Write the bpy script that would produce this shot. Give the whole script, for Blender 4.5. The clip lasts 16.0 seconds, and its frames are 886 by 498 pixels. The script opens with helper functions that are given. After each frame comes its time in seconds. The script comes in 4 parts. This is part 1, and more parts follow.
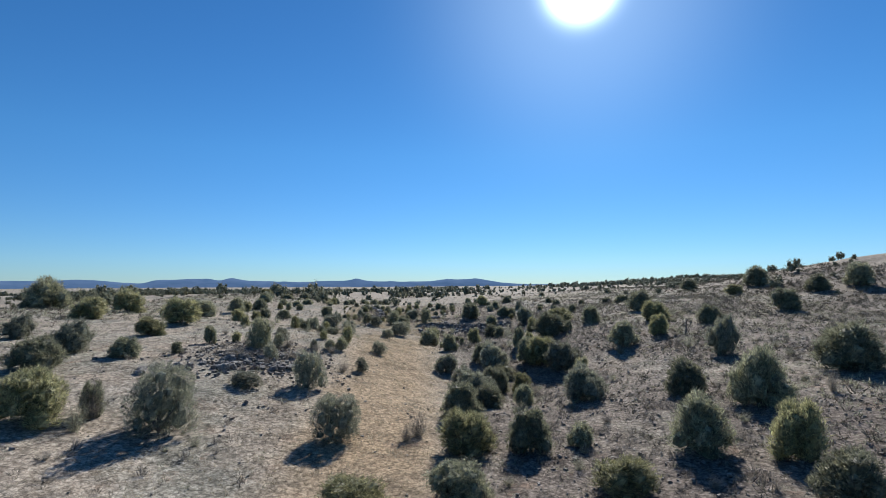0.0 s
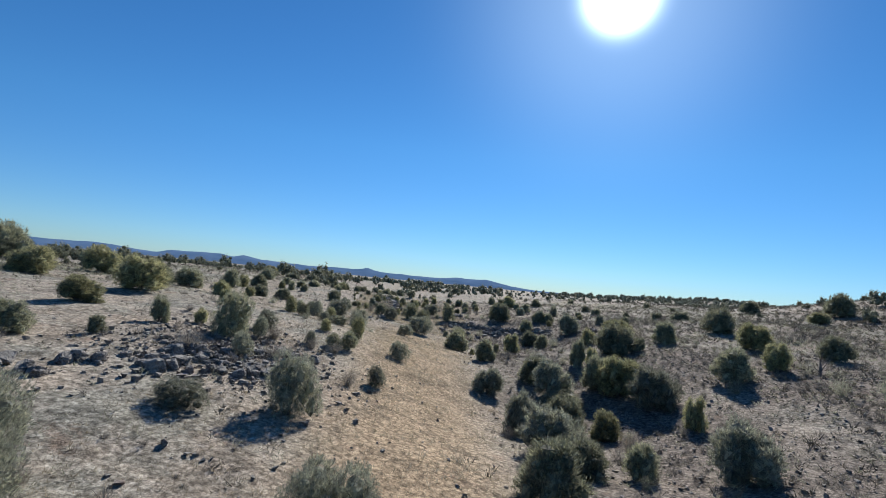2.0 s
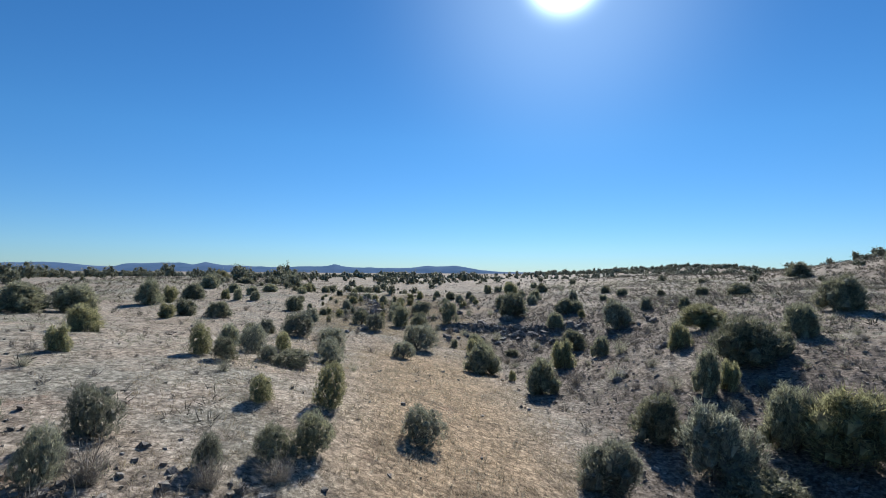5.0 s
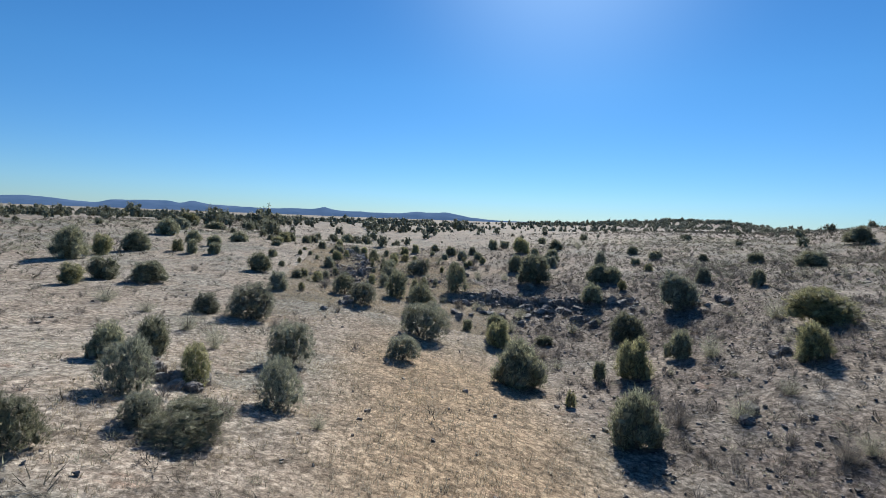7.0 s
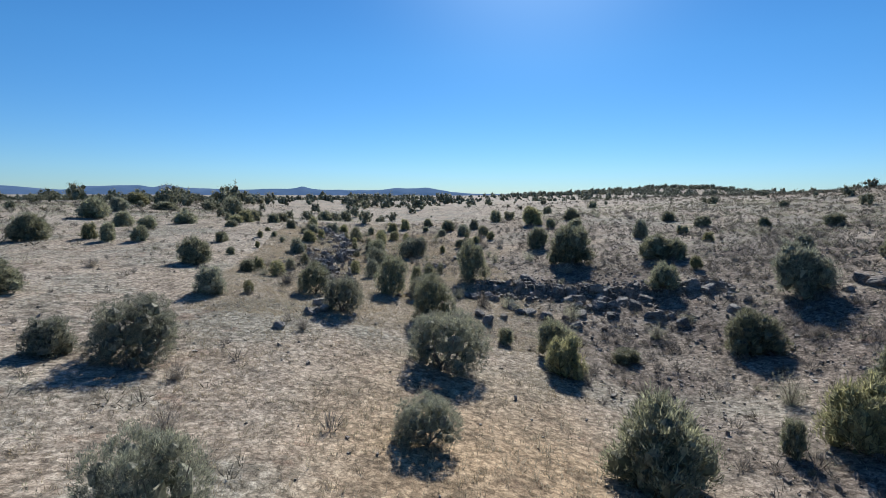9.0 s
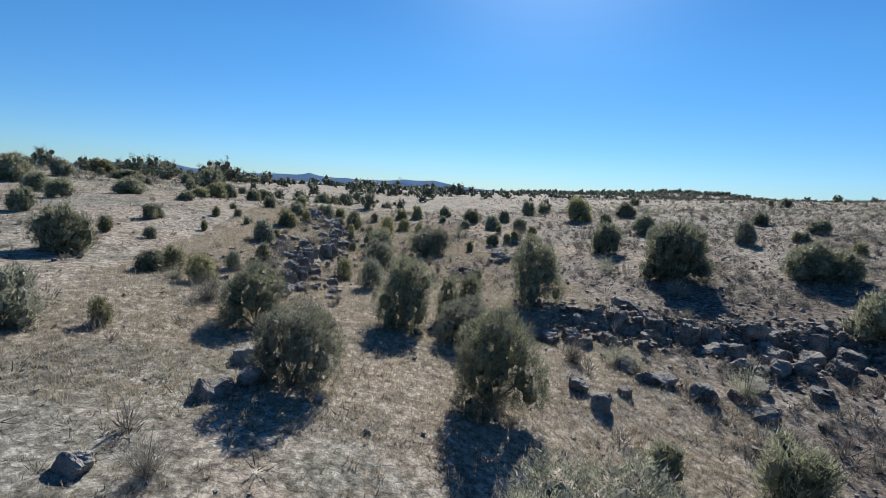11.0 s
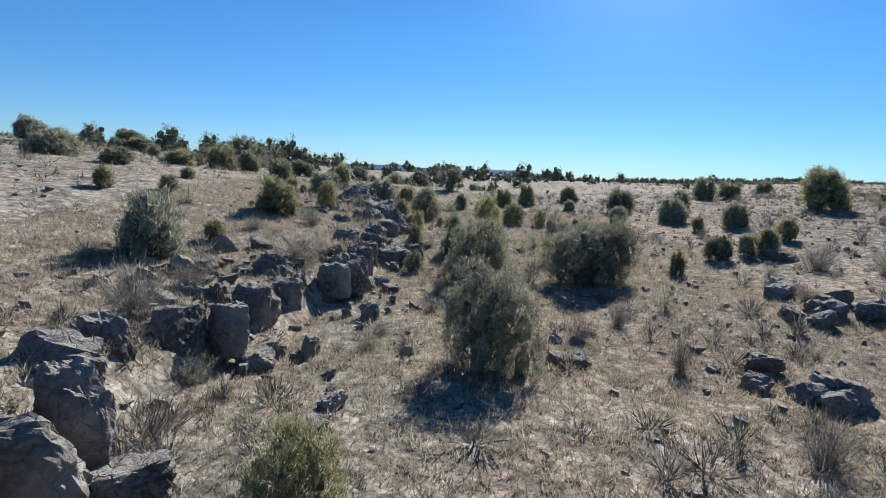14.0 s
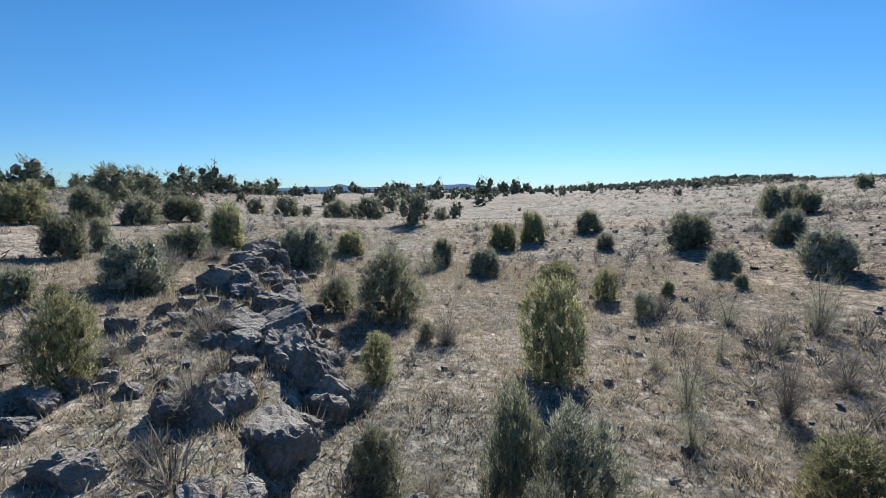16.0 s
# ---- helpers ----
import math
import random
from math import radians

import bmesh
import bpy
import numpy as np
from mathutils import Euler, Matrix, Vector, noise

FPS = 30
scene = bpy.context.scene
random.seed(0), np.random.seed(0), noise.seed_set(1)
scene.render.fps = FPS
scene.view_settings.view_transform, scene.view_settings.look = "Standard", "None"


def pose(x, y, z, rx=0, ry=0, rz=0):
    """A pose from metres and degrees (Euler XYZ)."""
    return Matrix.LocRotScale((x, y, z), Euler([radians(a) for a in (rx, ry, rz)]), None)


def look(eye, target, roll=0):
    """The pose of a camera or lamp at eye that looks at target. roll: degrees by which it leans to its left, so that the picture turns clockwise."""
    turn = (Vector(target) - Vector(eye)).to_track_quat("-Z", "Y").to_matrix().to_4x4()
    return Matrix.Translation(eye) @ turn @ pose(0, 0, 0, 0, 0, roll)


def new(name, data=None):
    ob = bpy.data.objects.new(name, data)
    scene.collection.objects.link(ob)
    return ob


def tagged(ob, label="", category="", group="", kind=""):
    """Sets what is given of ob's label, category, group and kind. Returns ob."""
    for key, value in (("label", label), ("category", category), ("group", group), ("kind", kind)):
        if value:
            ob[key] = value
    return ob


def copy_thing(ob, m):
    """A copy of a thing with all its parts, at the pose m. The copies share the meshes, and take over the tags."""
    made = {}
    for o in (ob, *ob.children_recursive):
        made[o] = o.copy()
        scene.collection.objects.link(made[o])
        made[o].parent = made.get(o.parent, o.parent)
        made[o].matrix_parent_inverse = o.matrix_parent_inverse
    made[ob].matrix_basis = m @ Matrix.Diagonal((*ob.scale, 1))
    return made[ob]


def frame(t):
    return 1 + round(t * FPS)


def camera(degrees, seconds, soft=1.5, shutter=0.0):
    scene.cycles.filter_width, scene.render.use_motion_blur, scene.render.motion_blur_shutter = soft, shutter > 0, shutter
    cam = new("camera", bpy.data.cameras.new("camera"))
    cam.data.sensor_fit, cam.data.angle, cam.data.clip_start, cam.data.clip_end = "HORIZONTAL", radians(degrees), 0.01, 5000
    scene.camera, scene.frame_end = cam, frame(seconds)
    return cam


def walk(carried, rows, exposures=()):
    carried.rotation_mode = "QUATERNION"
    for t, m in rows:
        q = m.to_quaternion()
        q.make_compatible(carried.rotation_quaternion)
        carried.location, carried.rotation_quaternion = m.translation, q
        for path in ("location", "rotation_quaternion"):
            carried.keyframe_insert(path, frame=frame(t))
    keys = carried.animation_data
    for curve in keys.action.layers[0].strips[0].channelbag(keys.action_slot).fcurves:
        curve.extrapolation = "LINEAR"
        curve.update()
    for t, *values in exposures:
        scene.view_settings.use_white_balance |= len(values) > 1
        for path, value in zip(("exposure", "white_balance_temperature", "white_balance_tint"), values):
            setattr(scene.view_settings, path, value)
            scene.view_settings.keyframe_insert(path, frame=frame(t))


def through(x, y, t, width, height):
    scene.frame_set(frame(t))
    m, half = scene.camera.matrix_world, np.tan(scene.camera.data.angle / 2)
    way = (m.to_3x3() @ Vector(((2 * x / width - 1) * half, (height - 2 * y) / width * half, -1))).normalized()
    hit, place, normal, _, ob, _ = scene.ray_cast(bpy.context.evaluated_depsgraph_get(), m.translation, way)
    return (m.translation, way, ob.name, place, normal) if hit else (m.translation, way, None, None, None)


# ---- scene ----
cam = camera(80.5, 16.0, soft=0.65)
PATH = [
    (0, (0.033, -0.075, 6.190), (0.033, 19.879, 7.540), -0.20),
    (0.5, (-0.698, 3.148, 5.979), (-0.868, 23.102, 7.319), 1.63),
    (1, (-1.377, 6.361, 5.772), (-1.745, 26.316, 7.055), 3.64),
    (1.5, (-2.025, 9.545, 5.540), (-2.584, 29.499, 6.775), 5.63),
    (2, (-2.664, 12.687, 5.297), (-3.154, 32.643, 6.540), 5.56),
    (2.5, (-3.307, 15.789, 5.112), (-3.495, 35.751, 6.336), 4.13),
    (3, (-3.910, 18.856, 5.038), (-3.809, 38.821, 6.211), 2.54),
    (3.5, (-4.443, 21.891, 5.076), (-3.841, 41.854, 6.133), -0.35),
    (4, (-4.944, 24.897, 5.146), (-3.886, 44.844, 6.155), -2.80),
    (4.5, (-5.400, 27.890, 5.239), (-4.512, 47.848, 6.194), -0.96),
    (5, (-5.844, 30.873, 5.319), (-5.041, 50.838, 6.183), 0.52),
    (5.2, (-6.028, 32.066, 5.349), (-5.077, 52.026, 6.164), 0.18),
    (7.3, (-6.975, 44.703, 6.032), (-5.722, 64.612, 4.594), 2.46),
    (7.5, (-7.070, 45.931, 5.957), (-5.731, 65.824, 4.394), 2.06),
    (7.8, (-7.223, 47.773, 5.835), (-5.708, 67.641, 4.108), 1.15),
    (8, (-7.328, 49.003, 5.749), (-5.699, 68.853, 3.932), 0.69),
    (8.2, (-7.435, 50.233, 5.659), (-5.707, 70.069, 3.770), 0.47),
    (10.3, (-8.117, 63.545, 4.224), (-5.971, 83.299, 1.946), 0.68),
    (10.5, (-8.133, 64.839, 4.130), (-6.111, 84.605, 1.841), 1.27),
    (11, (-8.148, 68.079, 3.902), (-6.349, 87.861, 1.573), 3.32),
    (11.5, (-8.156, 71.302, 3.633), (-6.591, 91.070, 1.024), 5.28),
    (12, (-8.192, 74.499, 3.323), (-7.272, 94.226, 0.160), 5.12),
    (12.5, (-8.276, 77.664, 3.004), (-9.252, 97.355, -0.362), 1.11),
    (13, (-8.485, 80.794, 2.733), (-9.831, 100.520, -0.278), 2.17),
    (13.5, (-8.786, 83.883, 2.519), (-10.151, 103.627, -0.364), 3.10),
    (14, (-9.168, 86.934, 2.348), (-10.451, 106.684, -0.529), 3.21),
    (14.5, (-9.575, 89.970, 2.255), (-10.742, 109.760, -0.390), 3.21),
    (15, (-9.961, 93.010, 2.329), (-10.752, 112.869, 0.100), 0.93),
    (15.5, (-10.331, 96.059, 2.538), (-10.500, 115.931, 0.284), -0.82),
    (16, (-10.664, 99.113, 2.853), (-10.144, 118.982, 0.628), -0.38),
]
walk(cam, [(t, look(eye, target, roll)) for t, eye, target, roll in PATH], [(0, 0.24), (8, 0.24), (10.5, 0.26), (12.5, 0.38), (16, 0.40)])

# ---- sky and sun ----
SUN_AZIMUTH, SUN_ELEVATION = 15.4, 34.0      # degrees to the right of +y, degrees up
world = bpy.data.worlds.new("sky")
scene.world = world
world.use_nodes = True
wn = world.node_tree.nodes
sky = wn.new("ShaderNodeTexSky")
sky.sky_type = "NISHITA"
sky.sun_disc = False
sky.sun_elevation = radians(SUN_ELEVATION)
sky.sun_rotation = radians(SUN_AZIMUTH)
sky.altitude = 1400
sky.air_density = 1.0
sky.dust_density = 0.15
sky.ozone_density = 3.0
wn["Background"].inputs["Strength"].default_value = 0.082
deep = wn.new("ShaderNodeHueSaturation")      # the deep blue of dry mountain air
deep.inputs["Saturation"].default_value = 1.2
clear = wn.new("ShaderNodeMix")
clear.data_type, clear.blend_type = "RGBA", "MULTIPLY"
clear.inputs[0].default_value = 1.0
upward = wn.new("ShaderNodeSeparateXYZ")
lift = wn.new("ShaderNodeValToRGB")           # the haze over the horizon stays blue in the dry air
lift.color_ramp.elements[0].color = (0.475, 0.70, 1.0, 1)
lift.color_ramp.elements[1].position, lift.color_ramp.elements[1].color = 0.24, (0.615, 0.965, 1.145, 1)
world.node_tree.links.new(sky.outputs[0], deep.inputs["Color"])
world.node_tree.links.new(deep.outputs[0], clear.inputs[6])
world.node_tree.links.new(clear.outputs[2], wn["Background"].inputs["Color"])

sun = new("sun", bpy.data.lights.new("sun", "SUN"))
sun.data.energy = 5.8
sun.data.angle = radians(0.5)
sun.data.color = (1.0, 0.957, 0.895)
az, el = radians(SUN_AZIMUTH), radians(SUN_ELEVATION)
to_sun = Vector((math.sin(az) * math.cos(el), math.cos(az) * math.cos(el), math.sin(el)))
# the sun's bright glare and aureole, painted into the sky by direction
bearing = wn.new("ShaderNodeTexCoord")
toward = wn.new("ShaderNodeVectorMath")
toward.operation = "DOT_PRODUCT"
glow = radians(29.8)                         # set below the lamp: the wide lens draws the glow a little low
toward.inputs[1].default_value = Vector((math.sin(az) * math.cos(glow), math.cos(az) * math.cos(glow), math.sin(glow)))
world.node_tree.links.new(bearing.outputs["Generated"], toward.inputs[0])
world.node_tree.links.new(bearing.outputs["Generated"], upward.inputs[0])
world.node_tree.links.new(upward.outputs["Z"], lift.inputs["Fac"])
world.node_tree.links.new(lift.outputs["Color"], clear.inputs[7])
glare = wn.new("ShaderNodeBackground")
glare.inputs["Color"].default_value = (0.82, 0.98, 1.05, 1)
both = wn.new("ShaderNodeAddShader")


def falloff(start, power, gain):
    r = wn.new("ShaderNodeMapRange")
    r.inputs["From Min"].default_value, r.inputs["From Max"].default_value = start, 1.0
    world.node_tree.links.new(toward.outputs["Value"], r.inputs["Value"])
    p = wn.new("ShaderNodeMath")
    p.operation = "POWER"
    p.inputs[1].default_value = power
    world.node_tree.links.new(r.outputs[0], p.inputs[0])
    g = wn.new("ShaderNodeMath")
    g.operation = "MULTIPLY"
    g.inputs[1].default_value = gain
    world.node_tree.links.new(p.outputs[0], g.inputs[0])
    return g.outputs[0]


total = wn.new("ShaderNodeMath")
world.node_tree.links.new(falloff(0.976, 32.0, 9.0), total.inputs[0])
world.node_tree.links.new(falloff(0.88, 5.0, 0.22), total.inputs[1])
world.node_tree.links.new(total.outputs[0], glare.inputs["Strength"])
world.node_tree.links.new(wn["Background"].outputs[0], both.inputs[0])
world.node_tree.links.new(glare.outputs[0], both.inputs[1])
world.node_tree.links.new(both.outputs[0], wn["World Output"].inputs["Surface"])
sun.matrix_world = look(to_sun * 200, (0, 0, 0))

# ---- materials ----


def node_material(name):
    m = bpy.data.materials.new(name)
    m.use_nodes = True
    return m, m.node_tree.nodes, m.node_tree.links, m.node_tree.nodes["Principled BSDF"]


def add_noise(nodes, links, scale, detail=4.0, rough=0.55, source=None):
    n = nodes.new("ShaderNodeTexNoise")
    n.inputs["Scale"].default_value = scale
    n.inputs["Detail"].default_value = detail
    n.inputs["Roughness"].default_value = rough
    if source is not None:
        links.new(source, n.inputs["Vector"])
    return n.outputs["Fac"]


def add_ramp(nodes, links, source, stops):
    r = nodes.new("ShaderNodeValToRGB")
    links.new(source, r.inputs["Fac"])
    while len(r.color_ramp.elements) < len(stops):
        r.color_ramp.elements.new(0.5)
    for e, (at, col) in zip(r.color_ramp.elements, stops):
        e.position = at
        e.color = (*col, 1) if len(col) == 3 else (col[0], col[0], col[0], 1)
    return r.outputs["Color"]


def add_mix(nodes, links, fac, a, b, blend="MIX"):
    n = nodes.new("ShaderNodeMix")
    n.data_type, n.blend_type = "RGBA", blend
    for slot, value in ((0, fac), (6, a), (7, b)):
        if isinstance(value, (int, float)):
            n.inputs[slot].default_value = value
        elif isinstance(value, tuple):
            n.inputs[slot].default_value = (*value, 1)
        else:
            links.new(value, n.inputs[slot])
    return n.outputs[2]


def add_bump(nodes, links, bsdf, height, strength, distance):
    b = nodes.new("ShaderNodeBump")
    b.inputs["Strength"].default_value = strength
    b.inputs["Distance"].default_value = distance
    links.new(height, b.inputs["Height"])
    links.new(b.outputs[0], bsdf.inputs["Normal"])


def place_of(nodes):
    return nodes.new("ShaderNodeNewGeometry").outputs["Position"]


def attribute(nodes, name):
    a = nodes.new("ShaderNodeAttribute")
    a.attribute_name = name
    return a.outputs["Fac"]


def ground_material():
    m, nd, lk, b = node_material("dry_grassland")
    p = place_of(nd)
    warp = nd.new("ShaderNodeVectorMath")
    warp.operation = "MULTIPLY_ADD"
    warp.inputs[1].default_value = (0.16, 0.16, 0.16)
    wobble = nd.new("ShaderNodeTexNoise")
    wobble.inputs["Scale"].default_value = 6.0
    lk.new(p, wobble.inputs["Vector"])
    lk.new(wobble.outputs["Color"], warp.inputs[0])
    lk.new(p, warp.inputs[2])
    bent = warp.outputs[0]
    broad = add_noise(nd, lk, 0.20, 4, 0.6, p)
    tuft = add_noise(nd, lk, 5.5, 5, 0.72, bent)
    fine = add_noise(nd, lk, 30.0, 3, 0.7, p)
    straw = add_ramp(nd, lk, tuft, [(0.36, (0.150, 0.122, 0.094)), (0.47, (0.275, 0.228, 0.178)), (0.62, (0.44, 0.38, 0.305))])
    gold = add_ramp(nd, lk, tuft, [(0.36, (0.165, 0.119, 0.076)), (0.46, (0.305, 0.225, 0.144)), (0.63, (0.46, 0.355, 0.235))])
    stony = add_ramp(nd, lk, tuft, [(0.37, (0.062, 0.050, 0.042)), (0.47, (0.138, 0.113, 0.095)), (0.62, (0.285, 0.242, 0.205))])
    pale = add_ramp(nd, lk, tuft, [(0.36, (0.185, 0.160, 0.128)), (0.48, (0.32, 0.28, 0.228)), (0.64, (0.48, 0.437, 0.362))])
    sage = add_ramp(nd, lk, tuft, [(0.37, (0.120, 0.116, 0.093)), (0.48, (0.225, 0.216, 0.177)), (0.63, (0.37, 0.357, 0.303))])
    patch = add_ramp(nd, lk, broad, [(0.42, (0.0,)), (0.58, (1.0,))])
    col = add_mix(nd, lk, patch, straw, pale)
    grey = add_ramp(nd, lk, add_noise(nd, lk, 0.13, 5, 0.65, p), [(0.50, (0.0,)), (0.60, (0.85,))])
    col = add_mix(nd, lk, grey, col, sage)
    col = add_mix(nd, lk, attribute(nd, "gold"), col, gold)
    col = add_mix(nd, lk, attribute(nd, "stony"), col, stony)
    soil = add_ramp(nd, lk, add_noise(nd, lk, 0.55, 5, 0.7, bent), [(0.60, (0.0,)), (0.68, (0.55,))])
    earth = add_ramp(nd, lk, fine, [(0.35, (0.13, 0.078, 0.052)), (0.6, (0.33, 0.225, 0.165))])
    col = add_mix(nd, lk, soil, col, earth)

    def cells(scale):
        v = nd.new("ShaderNodeTexVoronoi")
        v.inputs["Scale"].default_value = scale
        lk.new(bent, v.inputs["Vector"])
        return v.outputs["Distance"]
    # shade in gaps and nooks between tufts is painted into the colour
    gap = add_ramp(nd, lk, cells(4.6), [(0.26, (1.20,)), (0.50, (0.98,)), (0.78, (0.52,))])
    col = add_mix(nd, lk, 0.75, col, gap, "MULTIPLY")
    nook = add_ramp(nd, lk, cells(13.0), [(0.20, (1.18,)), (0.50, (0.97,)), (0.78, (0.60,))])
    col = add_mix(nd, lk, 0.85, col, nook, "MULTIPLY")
    blot = add_ramp(nd, lk, add_noise(nd, lk, 0.9, 6, 0.72, p), [(0.38, (0.48,)), (0.50, (1.04,)), (0.62, (1.14,))])
    col = add_mix(nd, lk, 0.75, col, blot, "MULTIPLY")
    speck = add_ramp(nd, lk, fine, [(0.36, (0.68,)), (0.50, (1.0,)), (0.62, (1.2,))])
    col = add_mix(nd, lk, 0.8, col, speck, "MULTIPLY")
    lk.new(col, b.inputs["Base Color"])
    b.inputs["Roughness"].default_value = 0.95
    b.inputs["Specular IOR Level"].default_value = 0.12
    h = add_mix(nd, lk, 0.5, tuft, gap)
    h = add_mix(nd, lk, 0.4, h, nook)
    h = add_mix(nd, lk, 0.25, h, speck)
    add_bump(nd, lk, b, h, 0.6, 0.07)
    return m


def foliage_material(name, dark, light, tip, through):
    m, nd, lk, b = node_material(name)
    g = nd.new("ShaderNodeNewGeometry")
    info = nd.new("ShaderNodeObjectInfo")
    leaf = add_ramp(nd, lk, g.outputs["Random Per Island"], [(0.0, dark), (0.45, light), (0.9, tip)])
    hue = nd.new("ShaderNodeHueSaturation")
    spread = nd.new("ShaderNodeMapRange")
    spread.inputs["To Min"].default_value = 0.72
    spread.inputs["To Max"].default_value = 1.25
    lk.new(info.outputs["Random"], spread.inputs["Value"])
    lk.new(spread.outputs[0], hue.inputs["Value"])
    clump = nd.new("ShaderNodeTexCoord").outputs["Object"]
    shade = add_ramp(nd, lk, add_noise(nd, lk, 11.0, 3, 0.6, clump), [(0.36, (0.60, 0.60, 0.62)), (0.50, (1.0, 1.0, 0.97)), (0.64, (1.42, 1.38, 1.22))])
    leaf = add_mix(nd, lk, 1.0, leaf, shade, "MULTIPLY")
    lk.new(leaf, hue.inputs["Color"])
    lk.new(hue.outputs[0], b.inputs["Base Color"])
    b.inputs["Roughness"].default_value = 0.6
    b.inputs["Specular IOR Level"].default_value = 0.3
    if through:
        t = nd.new("ShaderNodeBsdfTranslucent")
        lk.new(hue.outputs[0], t.inputs["Color"])
        mx = nd.new("ShaderNodeMixShader")
        mx.inputs[0].default_value = through
        lk.new(b.outputs[0], mx.inputs[1])
        lk.new(t.outputs[0], mx.inputs[2])
        lk.new(mx.outputs[0], nd["Material Output"].inputs["Surface"])
    return m


def bark_material():
    m, nd, lk, b = node_material("shaggy_bark")
    p = place_of(nd)
    n = add_noise(nd, lk, 22, 4, 0.6, p)
    lk.new(add_ramp(nd, lk, n, [(0.3, (0.07, 0.055, 0.045)), (0.7, (0.24, 0.20, 0.17))]), b.inputs["Base Color"])
    b.inputs["Roughness"].default_value = 0.9
    add_bump(nd, lk, b, n, 0.8, 0.02)
    return m


def rock_material():
    m, nd, lk, b = node_material("basalt")
    p = place_of(nd)
    broad = add_noise(nd, lk, 1.6, 5, 0.6, p)
    fine = add_noise(nd, lk, 17, 4, 0.65, p)
    col = add_ramp(nd, lk, broad, [(0.36, (0.072, 0.065, 0.060)), (0.52, (0.185, 0.168, 0.154)), (0.66, (0.34, 0.31, 0.278))])
    lichen = add_ramp(nd, lk, fine, [(0.46, (0.0,)), (0.62, (1.0,))])
    col = add_mix(nd, lk, add_mix(nd, lk, 0.45, (0.0, 0.0, 0.0), lichen), col, (0.36, 0.345, 0.305))
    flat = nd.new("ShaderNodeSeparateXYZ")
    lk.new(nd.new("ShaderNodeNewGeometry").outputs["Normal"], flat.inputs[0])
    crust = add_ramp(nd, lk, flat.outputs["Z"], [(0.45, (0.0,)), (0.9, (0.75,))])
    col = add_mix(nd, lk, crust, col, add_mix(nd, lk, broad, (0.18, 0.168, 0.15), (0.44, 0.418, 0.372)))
    rust = add_ramp(nd, lk, add_noise(nd, lk, 0.7, 3, 0.5, p), [(0.60, (0.0,)), (0.72, (0.5,))])
    col = add_mix(nd, lk, rust, col, (0.20, 0.115, 0.075))
    lk.new(col, b.inputs["Base Color"])
    b.inputs["Roughness"].default_value = 0.92
    b.inputs["Specular IOR Level"].default_value = 0.2
    pits = add_noise(nd, lk, 7.0, 6, 0.75, p)
    split = nd.new("ShaderNodeTexVoronoi")
    split.feature = "DISTANCE_TO_EDGE"
    split.inputs["Scale"].default_value = 4.5
    split.inputs["Randomness"].default_value = 1.0
    rough = nd.new("ShaderNodeVectorMath")
    rough.operation = "MULTIPLY_ADD"
    rough.inputs[1].default_value = (0.35, 0.35, 0.35)
    wobble = nd.new("ShaderNodeTexNoise")
    wobble.inputs["Scale"].default_value = 5.0
    lk.new(p, wobble.inputs["Vector"])
    lk.new(wobble.outputs["Color"], rough.inputs[0])
    lk.new(p, rough.inputs[2])
    lk.new(rough.outputs[0], split.inputs["Vector"])
    crack = add_ramp(nd, lk, split.outputs["Distance"], [(0.0, (0.0,)), (0.07, (1.0,))])
    add_bump(nd, lk, b, add_mix(nd, lk, 0.12, add_mix(nd, lk, 0.45, pits, fine), crack), 1.0, 0.12)
    return m


def grass_material():
    m, nd, lk, b = node_material("cured_grass")
    g = nd.new("ShaderNodeNewGeometry")
    blade = add_ramp(nd, lk, g.outputs["Random Per Island"], [(0.0, (0.215, 0.184, 0.140)), (0.5, (0.375, 0.330, 0.258)), (1.0, (0.56, 0.515, 0.425))])
    patch = add_noise(nd, lk, 0.35, 3, 0.6, g.outputs["Position"])
    tint = add_ramp(nd, lk, patch, [(0.38, (0.90, 0.90, 0.86)), (0.62, (1.0, 0.94, 0.83))])
    col = add_mix(nd, lk, 1.0, blade, tint, "MULTIPLY")
    lk.new(col, b.inputs["Base Color"])
    b.inputs["Roughness"].default_value = 0.8
    t = nd.new("ShaderNodeBsdfTranslucent")
    lk.new(col, t.inputs["Color"])
    mx = nd.new("ShaderNodeMixShader")
    mx.inputs[0].default_value = 0.45
    lk.new(b.outputs[0], mx.inputs[1])
    lk.new(t.outputs[0], mx.inputs[2])
    lk.new(mx.outputs[0], nd["Material Output"].inputs["Surface"])
    return m


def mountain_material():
    m, nd, lk, b = node_material("far_wooded_mountain_painted_haze")
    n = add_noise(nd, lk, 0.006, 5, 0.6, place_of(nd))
    # the blue of distance haze is painted into the base colour
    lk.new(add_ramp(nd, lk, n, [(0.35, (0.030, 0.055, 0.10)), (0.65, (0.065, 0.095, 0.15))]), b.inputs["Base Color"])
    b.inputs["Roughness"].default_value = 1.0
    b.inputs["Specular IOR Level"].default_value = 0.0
    # faint blue emission added, standing in for haze before the slopes
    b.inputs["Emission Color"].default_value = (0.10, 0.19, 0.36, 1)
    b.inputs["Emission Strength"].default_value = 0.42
    return m


